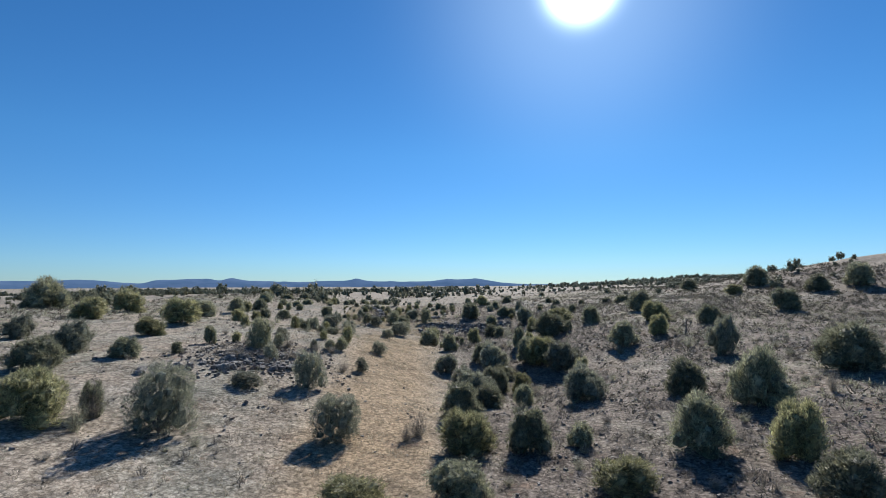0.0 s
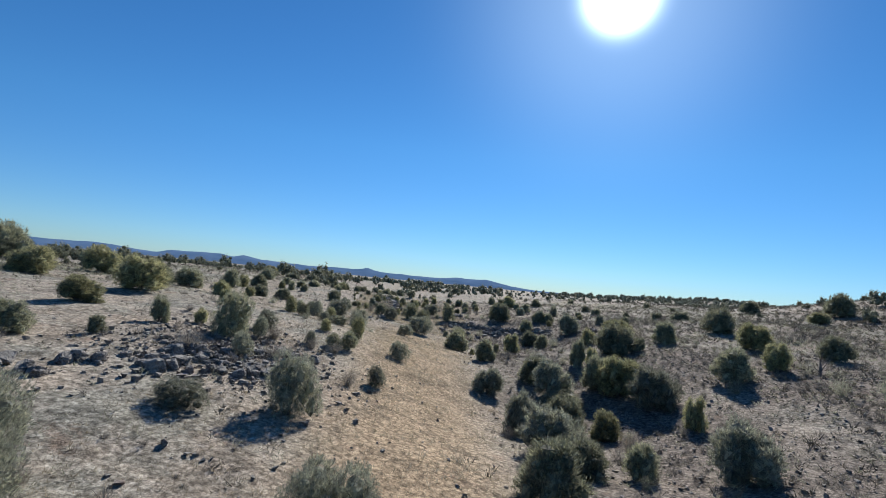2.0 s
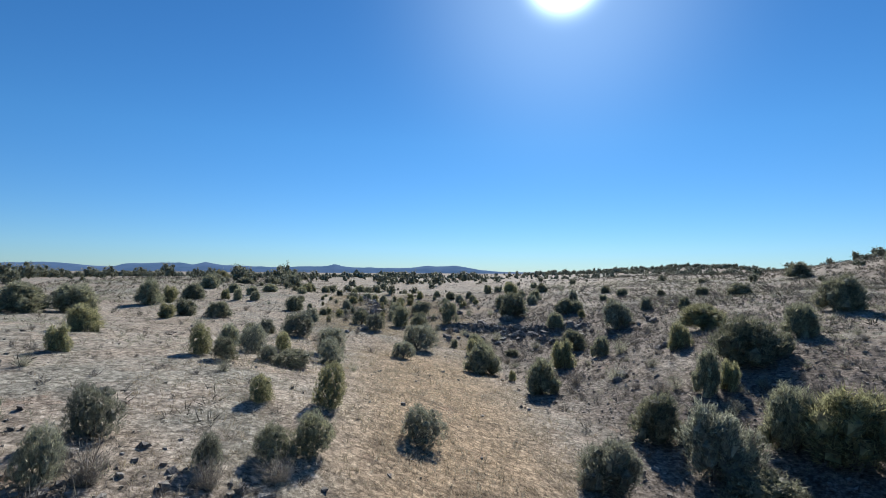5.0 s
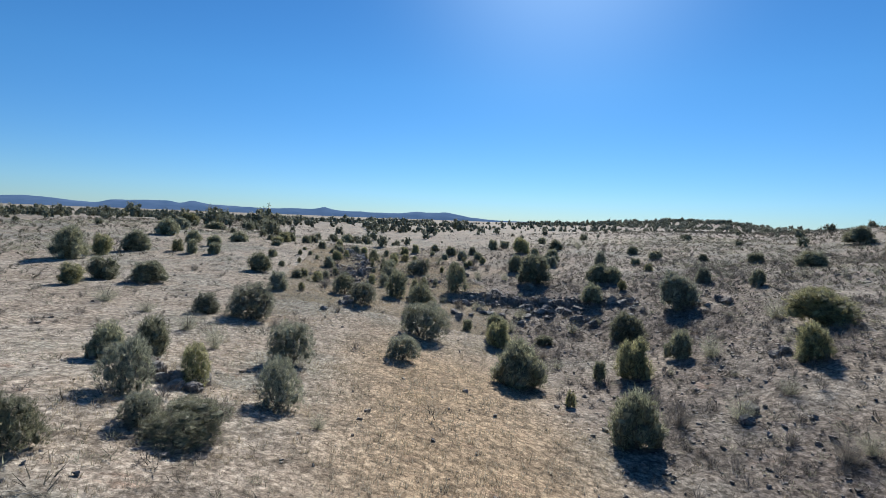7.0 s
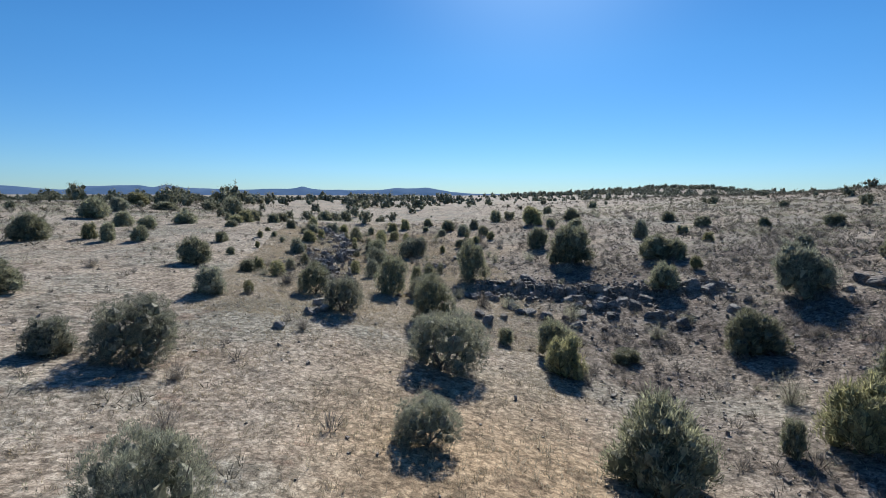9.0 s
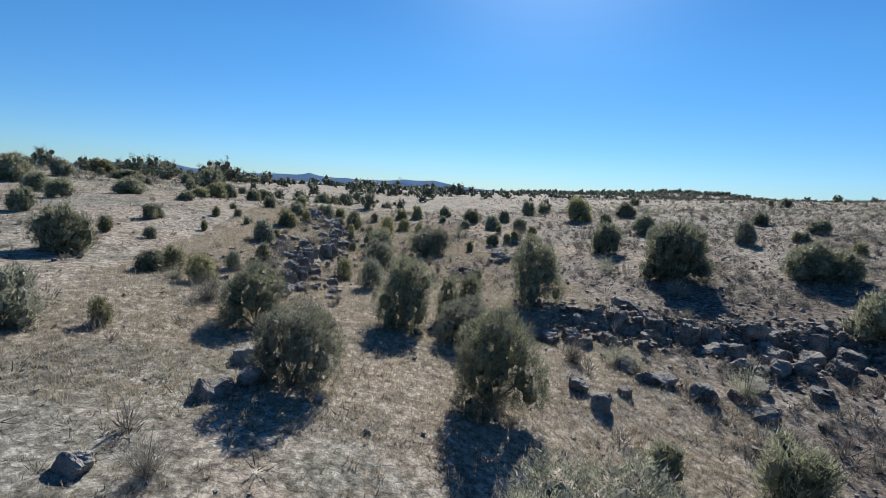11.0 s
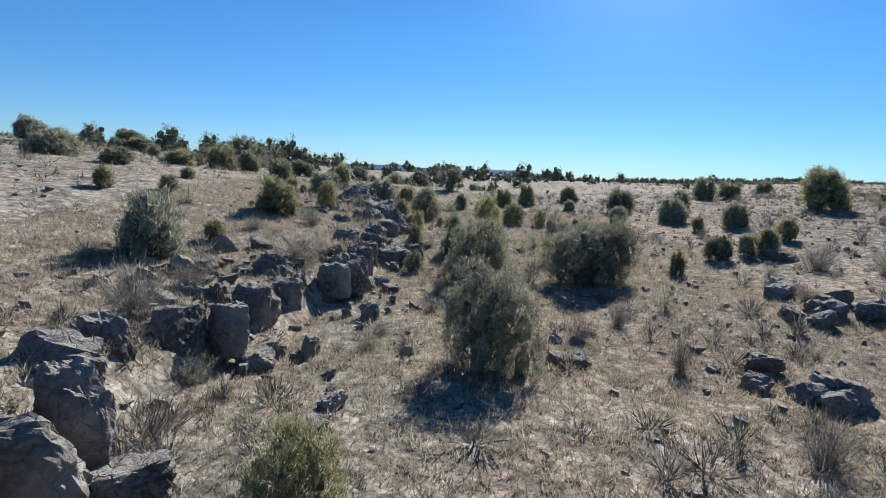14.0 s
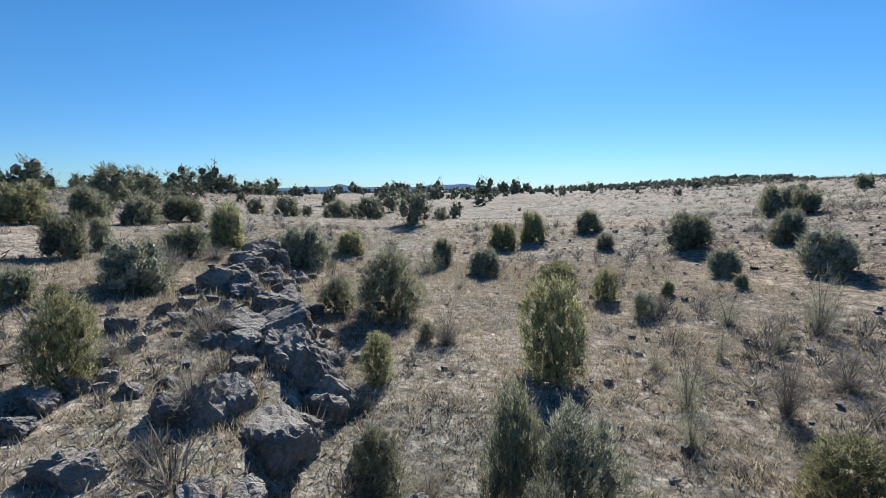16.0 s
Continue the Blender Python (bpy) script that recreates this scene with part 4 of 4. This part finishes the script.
# ---- low grey shrubs ----
GREY = [shrub_model("shrub", 100 + i, 1700, TWIG, 0.30, 0.13) for i in range(3)] + [shrub_model("shrub", 110 + i, 1700, SAGE, 0.45, 0.10) for i in range(3)]
MARKED_A = [
    (-7.2, 96.3, 0.7, 0.7), (-6.2, 97.5, 0.6, 0.8), (-4.9, 98.6, 0.7, 0.9), (-5.9, 95, 0.5, 1), (-10.7, 94.5, 0.7, 0.5), (-10.7, 95.4, 0.4, 0.3),
    (-12.9, 97.5, 1.6, 0.7), (-13.5, 94.5, 0.9, 0.6), (-10.2, 94.7, 0.3, 0.3), (-10, 97.2, 0.5, 0.5), (-9.3, 96.5, 0.4, 0.5), (-14.6, 99.3, 0.7, 0.5),
    (-13.8, 101.3, 0.8, 0.6), (-6.1, 99.7, 0.7, 0.5), (-11.2, 98.8, 0.5, 0.4), (-12.9, 103.9, 0.7, 0.6), (-11, 103.8, 0.7, 0.5), (-7.1, 106, 0.8, 1.1),
    (-5.7, 107.7, 0.4, 0.8), (-5.9, 105.7, 0.6, 1.2), (-3.3, 108.6, 1.1, 1.7), (-4.6, 109.4, 0.8, 0.9), (-7, 107.3, 0.5, 0.6), (-12.9, 106.5, 0.5, 0.4),
]
MARKED_B = [
    (-15.6, 111.2, 0.9, 0.5), (-5.5, 110.5, 0.6, 0.6), (-11.5, 105.4, 0.4, 0.3), (-14.2, 104.8, 0.6, 0.4), (-7.6, 104.9, 0.5, 0.8), (-4.6, 106.3, 1, 0.6),
    (-10.7, 103.8, 0.5, 0.4), (-12.8, 84.1, 0.5, 0.5), (-11, 83.5, 0.5, 0.6), (-9.9, 84.6, 0.3, 0.6), (-5.4, 92.3, 0.7, 0.8), (-12.7, 88, 0.8, 0.5),
    (-11.1, 85.6, 0.6, 0.5), (-0.1, 93.9, 1.2, 1.6), (-12.2, 84.6, 0.5, 0.4), (-4.2, 83, 0.8, 1), (-11.1, 74.5, 0.7, 0.7), (1.4, 80.8, 1.4, 1.4),
    (3.7, 88.7, 1.6, 1), (-3.1, 81.8, 1, 1), (-1.7, 82.2, 1.1, 1.1), (0.2, 77.9, 1.1, 1.4), (-1.3, 81.6, 0.9, 0.9), (-6.3, 77.6, 0.9, 0.7),
]
MARKED_C = [
    (-7.1, 37.6, 0.9, 1), (-9, 42.7, 1.2, 0.8), (-10.1, 41.8, 0.9, 0.9), (-13.9, 35.5, 1.6, 1.1), (-12, 41, 1.1, 1.1), (15, 72.5, 2, 1.8),
    (6.5, 38.3, 1.4, 1.4), (-11.2, 54.6, 1.4, 0.9), (4.8, 70.1, 1.5, 1.5), (-14.3, 63.4, 1.1, 1.5), (-16.4, 66, 1.5, 1.3), (-22.1, 70, 1.9, 1.2),
    (-19.5, 68.8, 1.4, 0.9), (8.3, 67.8, 1.5, 1.8), (5.3, 60.7, 1.5, 1.3), (3, 60.7, 1.2, 1.2), (-9, 55.9, 0.7, 0.6), (-1.2, 25.6, 1.3, 1.6),
    (-15.1, 22.8, 1.2, 1.8), (-14.9, 21.5, 1.2, 1.7), (24.5, 60.8, 2, 1.8), (20.7, 44.4, 1.6, 1.8), (20.6, 28, 0.8, 1.7), (-10, 21.5, 0.7, 0.7),
]
MARKED_D = [
    (-1.7, 24.7, 0.8, 1.1),
]
MARKED = MARKED_A + MARKED_B + MARKED_C + MARKED_D
placed = []
for x, y, wide, high in MARKED:
    placed.append((x, y))
    k = pick.randrange(6)
    tagged(set_down(GREY[k], x, y, wide * 1.1, high * 1.1, pick.uniform(0, 360), 0.03), "leafless grey bush with upright twigs" if k < 3 else "grey-green sagebrush between stones", "shrub", "low shrubs")
tries = 0
while len(placed) < 290 and tries < 20000:
    tries += 1
    x, y = (pick.uniform(-26, 30), pick.uniform(16, 126)) if pick.random() < 0.8 else (pick.uniform(-16.5, -9.5), pick.uniform(84, 118))
    want = 0.10 + 0.75 * float(stony_cover(np.array([x]), np.array([y]))[0]) - 0.25 * float(swale(np.array([x]), np.array([y]))[0])
    if pick.random() > want or any((x - a) ** 2 + (y - b) ** 2 < 0.7 for a, b in placed):
        continue
    placed.append((x, y))
    wide = pick.uniform(0.35, 1.0) if pick.random() < 0.75 else pick.uniform(0.9, 1.5)
    k = pick.randrange(6)
    shrub = set_down(GREY[k], x, y, wide, wide * pick.uniform(0.65, 1.05), pick.uniform(0, 360), 0.03)
    tagged(shrub, "low leafless grey shrub of thin twigs" if k < 3 else "low grey-green sagebrush on stony soil", "shrub", "low shrubs")

# ---- a bare dead juniper on the east bank ----


def dead_tree(x, y, high):
    rng = np.random.default_rng(77)
    root = new("dead_tree")
    trunk = [np.array([0, 0, -0.1]), np.array([0.05, 0, 0.25]), np.array([0.16, 0.05, 0.5]), np.array([0.22, 0.02, 0.8])]
    new("trunk", limb_mesh("trunk", trunk, [0.06, 0.045, 0.03, 0.012])).parent = root
    for i in range(9):
        start = trunk[1] + (trunk[2] - trunk[1]) * rng.uniform(-0.6, 1.6)
        turn = rng.uniform(0, 6.28)
        end = start + np.array([math.cos(turn) * rng.uniform(0.25, 0.55), math.sin(turn) * rng.uniform(0.25, 0.55), rng.uniform(0.1, 0.5)])
        bend = (start + end) / 2 + rng.normal(size=3) * 0.05
        new("branch", limb_mesh("branch", [start, bend, end], [0.022, 0.015, 0.004], 5)).parent = root
    root.matrix_basis = pose(x, y, land_z(x, y), 0, 0, 40) @ Matrix.Diagonal((high, high, high, 1))
    return tagged(root, "bare silver-grey dead juniper with crooked branches", "tree")


dead_tree(22.5, 48.8, 1.9)

# ---- grass tufts, pebbles and the far woods ----


def grass_mesh():
    """Tussocks of narrow leaning blades along the strip that is seen from near."""
    rng = np.random.default_rng(5)
    n = 120000
    y = 14 + 112 * rng.random(n) ** 0.7
    side = np.where(rng.random(n) < 0.7, rng.uniform(-7.5, 7.5, n), rng.normal(size=n) * 11)
    x = np.interp(y, [14, 40, 60, 100, 126], [-4, -6.5, -8, -10.5, -11.5]) + side
    cover = 1 - 0.5 * stony_cover(x, y)
    keep = rng.random(n) < cover * (0.66 + 0.6 * lattice(x, y, 1.3, 21))
    x, y = x[keep], y[keep]
    z = land(x, y)
    n, each = len(x), 7
    size = (0.045 + 0.055 * rng.random(n) ** 1.6 + 0.08 * rng.random(n) ** 9) * (0.95 + 0.3 * swale(x, y))
    k = np.repeat(np.arange(n), each)
    turn = rng.uniform(0, 6.28, n * each)
    lean = rng.uniform(0.05, 0.8, n * each)
    way = np.stack([np.cos(turn) * lean, np.sin(turn) * lean, np.ones(n * each)], -1)
    long = size[k, None] * rng.uniform(0.6, 1.5, (n * each, 1))
    base = np.stack([x, y, z - 0.02], -1)[k] + np.stack([np.cos(turn), np.sin(turn), turn * 0], -1) * size[k, None] * rng.uniform(0.05, 0.5, (n * each, 1))
    along = unit(way) * long
    across = unit(np.cross(along, rng.normal(size=(n * each, 3)))) * (0.0018 + long * 0.05)
    return blades_mesh("grass", base, along, across, GRASS)


def turf_mesh():
    """The close mat of short blades that covers the ground beside the end of the path."""
    rng = np.random.default_rng(6)
    n = 120000
    y = rng.uniform(76, 117, n)
    x = np.interp(y, [76, 100, 117], [-8, -10, -11.5]) + rng.uniform(-8, 9, n)
    keep = rng.random(n) < 0.85 - 0.35 * stony_cover(x, y) + 0.45 * lattice(x, y, 0.8, 71)
    x, y = x[keep], y[keep]
    n, each = len(x), 4
    k = np.repeat(np.arange(n), each)
    size = (0.05 + 0.07 * rng.random(n))[k, None]
    turn = rng.uniform(0, 6.28, n * each)
    base = np.stack([x, y, land(x, y) - 0.01], -1)[k] + rng.normal(size=(n * each, 3)) * (0.035, 0.035, 0)
    along = unit(np.stack([np.cos(turn), np.sin(turn), rng.uniform(0.9, 2.6, n * each)], -1)) * size * rng.uniform(0.7, 1.3, (n * each, 1))
    across = unit(np.cross(along, rng.normal(size=(n * each, 3)))) * rng.uniform(0.004, 0.0085, (n * each, 1))
    return blades_mesh("turf", base, along, across, GRASS)


tagged(new("turf", turf_mesh()), "close mat of short dry grass blades", "grass", kind="stuff")
tagged(new("grass", grass_mesh()), "short cured straw-coloured grass tufts", "grass", kind="stuff")


def scrub_mesh():
    """Ankle-high dead bushes and snakeweed between the grass."""
    rng = np.random.default_rng(15)
    n = 90000
    x, y = rng.uniform(-60, 75, n), rng.uniform(14, 190, n)
    want = 0.19 + 0.75 * stony_cover(x, y) - 0.18 * swale(x, y) + 0.12 * lattice(x, y, 6, 22)
    keep = rng.random(n) < want
    x, y = x[keep], y[keep]
    n, each = len(x), 16
    size = (0.11 + 0.24 * rng.random(n) ** 2 + 0.26 * rng.random(n) ** 8 + 0.12 * smooth(25, 60, np.abs(x)))[np.repeat(np.arange(n), each), None]
    size = size * (1 - 0.4 * smooth(74, 84, y) * (1 - smooth(5, 9, np.abs(x + 10))))[np.repeat(np.arange(n), each), None]
    foot = np.stack([x, y, land(x, y) - 0.02], -1)[np.repeat(np.arange(n), each)]
    way = unit(rng.normal(size=(n * each, 3)) * (0.7, 0.7, 0.25) + (0, 0, 0.75))
    base = foot + way * size * rng.uniform(0.1, 0.8, (n * each, 1))
    along = unit(way + rng.normal(size=(n * each, 3)) * 0.35) * size * rng.uniform(0.4, 0.8, (n * each, 1))
    across = unit(np.cross(along, rng.normal(size=(n * each, 3)))) * size * (0.028 + 0.06 * smooth(14, 32, np.abs(x + 8)))[np.repeat(np.arange(n), each), None]
    return blades_mesh("scrub", base, along, across, SCRUB)


tagged(new("scrub", scrub_mesh()), "ankle-high grey-brown dead scrub between grass", "scrub", kind="stuff")


def brush_mesh():
    """Knee-high leafless bushes crowding the stony slopes and the foot of the ledges."""
    rng = np.random.default_rng(35)
    n = 30000
    x, y = rng.uniform(-24, 42, n), rng.uniform(18, 128, n)
    rim = np.abs(x - np.interp(y, RIM_Y, RIM_X))
    want = 0.10 + 0.55 * stony_cover(x, y) + 0.85 * np.exp(-(rim / 2.4) ** 2) * smooth(84, 90, y) + 0.40 * smooth(84, 96, y) * smooth(-10, -6, x) + 0.35 * smooth(-2, 3, x) * smooth(58, 66, y) * (1 - smooth(88, 96, y)) + 0.55 * smooth(-3, 0, x) * (1 - smooth(12, 18, x)) * smooth(72, 77, y) * (1 - smooth(85, 89, y)) - 0.5 * swale(x, y)
    keep = rng.random(n) < want * (0.5 + 0.7 * lattice(x, y, 4.0, 61))
    x, y = x[keep], y[keep]
    n, each = len(x), 52
    k = np.repeat(np.arange(n), each)
    wide = (0.13 + 0.30 * rng.random(n) ** 2.2)[k]
    high = wide * rng.uniform(0.9, 1.9, n)[k]
    turn, out = rng.uniform(0, 6.28, n * each), rng.random(n * each) ** 0.6
    top = np.stack([np.cos(turn) * out * wide, np.sin(turn) * out * wide, high * rng.uniform(0.5, 1.1, n * each) * (1 - 0.45 * out)], -1)
    foot = top * (0.2, 0.2, 0)
    base = foot + (top - foot) * rng.uniform(0, 0.6, (n * each, 1)) + np.stack([x, y, land(x, y) - 0.02], -1)[k]
    along = unit(top - foot + rng.normal(size=(n * each, 3)) * 0.1) * high[:, None] * rng.uniform(0.3, 0.55, (n * each, 1))
    across = unit(np.cross(along, rng.normal(size=(n * each, 3)))) * (0.004 + 0.016 * wide[:, None])
    return blades_mesh("brush", base, along, across, BRUSH)


tagged(new("brush", brush_mesh()), "knee-high leafless grey brush on stony slopes", "brush", kind="stuff")


def sage_mesh():
    """Low grey-green mats and tufts that grow in patches between the grass."""
    rng = np.random.default_rng(25)
    n = 60000
    x, y = rng.uniform(-58, 48, n), rng.uniform(16, 150, n)
    want = 0.10 + 0.55 * np.clip(lattice(x, y, 6.0, 51) + 0.4 * lattice(x, y, 2.0, 52), 0, 1) + 0.25 * stony_cover(x, y) - 0.6 * swale(x, y)
    want = want + 0.35 * np.exp(-((x + 13.5) / 2.5) ** 2) * smooth(82, 90, y)
    keep = rng.random(n) < want
    x, y = x[keep], y[keep]
    n, each = len(x), 18
    k = np.repeat(np.arange(n), each)
    size = (0.08 + 0.14 * rng.random(n) ** 1.5 + 0.2 * rng.random(n) ** 7 + 0.10 * smooth(12, 40, np.abs(x + 8)))[k, None]
    foot = np.stack([x, y, land(x, y) - 0.01], -1)[k]
    way = unit(rng.normal(size=(n * each, 3)) * (0.8, 0.8, 0.3) + (0, 0, 0.6))
    base = foot + way * size * rng.uniform(0.1, 0.85, (n * each, 1))
    along = unit(way + rng.normal(size=(n * each, 3)) * 0.4 + (0, 0, 0.3)) * size * rng.uniform(0.3, 0.6, (n * each, 1))
    across = unit(np.cross(along, rng.normal(size=(n * each, 3)))) * size * (0.035 + 0.045 * smooth(14, 32, np.abs(x + 8)))[k, None]
    return blades_mesh("sage", base, along, across, SAGE)


tagged(new("sage", sage_mesh()), "low grey-green sage tufts in patches", "sage", kind="stuff")


def pebbles_mesh():
    """Angular stones strewn on the slopes, thick along the ledges."""
    rng = np.random.default_rng(8)
    x, y = rng.uniform(-24, 30, 90000), rng.uniform(16, 124, 90000)
    keep = rng.random(90000) < 0.36 * stony_cover(x, y) + 0.025
    x, y = x[keep], y[keep]
    size = 0.025 + 0.09 * rng.random(len(x)) ** 4 + 0.03 * rng.random(len(x))
    ry = rng.uniform(84, 117, 1100)
    rx = np.interp(ry, RIM_Y, RIM_X) - 0.6 + rng.normal(size=1100) * 1.5
    rsize = 0.03 + 0.15 * rng.random(1100) ** 2.5
    tight = rng.random(1100) < 0.55 + 0.6 * lattice(rx, ry, 1.6, 41)
    ex = rng.uniform(-3, 11, 1500)
    ey = 85.2 - 0.25 * ex + rng.normal(size=1500) * 0.9
    lx, ly = -12.5 + rng.normal(size=1500) * 2.6, 36 + rng.normal(size=1500) * 3.0
    x, y = np.concatenate([x, rx[tight], ex, lx]), np.concatenate([y, ry[tight], ey, ly])
    size = np.concatenate([size, rsize[tight], 0.03 + 0.16 * rng.random(1500) ** 2.5, 0.03 + 0.16 * rng.random(1500) ** 2.5])
    z = land(x, y)
    cube = np.array([(a, b, c) for a in (-1, 1) for b in (-1, 1) for c in (-1, 1)], float) * 0.75
    quad = np.array([(0, 1, 3, 2), (4, 6, 7, 5), (0, 4, 5, 1), (2, 3, 7, 6), (0, 2, 6, 4), (1, 5, 7, 3)])
    n = len(x)
    co = (cube[None] * rng.uniform(0.5, 1.0, (n, 8, 1)) + rng.uniform(-0.4, 0.4, (n, 8, 3))) * rng.uniform(0.6, 1.2, (n, 1, 3)) * (1, 1, 0.75)
    turn = rng.uniform(0, 6.28, (n, 1))
    co[..., 0], co[..., 1] = co[..., 0] * np.cos(turn) - co[..., 1] * np.sin(turn), co[..., 0] * np.sin(turn) + co[..., 1] * np.cos(turn)
    co = co * size[:, None, None] + np.stack([x, y, z + size * 0.3], -1)[:, None]
    me = bpy.data.meshes.new("stones")
    me.from_pydata(co.reshape(-1, 3).tolist(), [], (quad[None] + (np.arange(n) * 8)[:, None, None]).reshape(-1, 4).tolist())
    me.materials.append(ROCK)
    return me


tagged(new("stones", pebbles_mesh()), "loose grey basalt stones on the slopes", "stones", kind="stuff")


def woods_mesh():
    """Junipers of the plain beyond, joined: denser on the plateau, thin on the pale field."""
    rng = np.random.default_rng(9)
    x, y = rng.uniform(-400, 440, 13500), rng.uniform(20, 760, 13500)
    turn = np.degrees(np.arctan2(x + 5, y - 30))
    away = np.hypot(x + 7, np.maximum(0, np.maximum(y - 100, 30 - y)))
    thick = np.where(turn < 2, 0.6, 0.2) + 0.3 * np.exp(-((turn + 6) / 9) ** 2) + 2.2 * np.exp(-((x - 90) / 30) ** 2 - ((y - 100) / 28) ** 2)
    thick = thick + 0.75 * smooth(230, 330, np.hypot(x, y)) * smooth(8, 16, turn) + 1.6 * np.exp(-((turn + 6) / 11) ** 2) * (1 - smooth(200, 330, np.hypot(x, y)))
    thick = thick + 1.7 * smooth(-58, -50, turn) * (1 - smooth(-16, -10, turn)) * smooth(55, 70, away) * (1 - smooth(130, 180, away))
    thick = thick + 1.5 * smooth(23.5, 26, turn) * (1 - smooth(30.5, 34, turn)) * smooth(560, 640, np.hypot(x, y - 60))
    keep = (rng.random(len(x)) < thick * (0.55 + 0.6 * lattice(x, y, 28, 31))) & (away > np.where(y > 118, 27, 46)) & (np.abs(turn) < 66)
    x, y = x[keep], y[keep]
    z = land(x, y)
    tall = np.where((x > 20) & (away[keep] < 150), 0.8, 1.0)
    wide = tall * rng.uniform(0.9, 3.2, len(x)) * rng.choice([0.5, 0.9, 1.25], len(x)) * (0.6 + 0.4 * smooth(30, 90, away[keep]))
    wide = np.where((x < -22) & (away[keep] < 190), wide * 1.15, wide)
    wide = wide * (1 + 0.3 * np.exp(-((turn[keep] + 6) / 11) ** 2) * (1 - smooth(180, 300, away[keep])))
    wide = wide * (1 + 0.8 * smooth(420, 600, np.hypot(x, y)))
    models = [crown_tris(np.random.default_rng(200 + i), (1700, 360, 80)[i // 8], (0.075, 0.095, 0.12)[i // 8], 0.6, (12, 6, 2)[i // 8], 0, 0.0, (0.62, 0.75, 0.95)[i // 8], ((4, 6), (3, 5), (3, 5))[i // 8]) for i in range(24)]
    beyond = (away[keep] > 58).astype(int) + (away[keep] > 120)
    made = []
    for a, b, c, w, e in zip(x, y, z, wide, beyond):
        s = np.array([w * 1.12, w * 1.12, w * rng.uniform(0.72, 1.05)])
        made.append(models[rng.integers(8) + 8 * int(e)] * s + (a, b, c - 0.06))
    return tri_mesh("far_woods", np.concatenate(made), WOODS)


tagged(new("far_woods", woods_mesh()), "scattered dark junipers across the far plain", "woods", kind="stuff")

for model in (*NEAR, *SLIM, *BIG, *MIDDLE, *SMALL, *DISTANT, *GREY):
    thing_only(model)
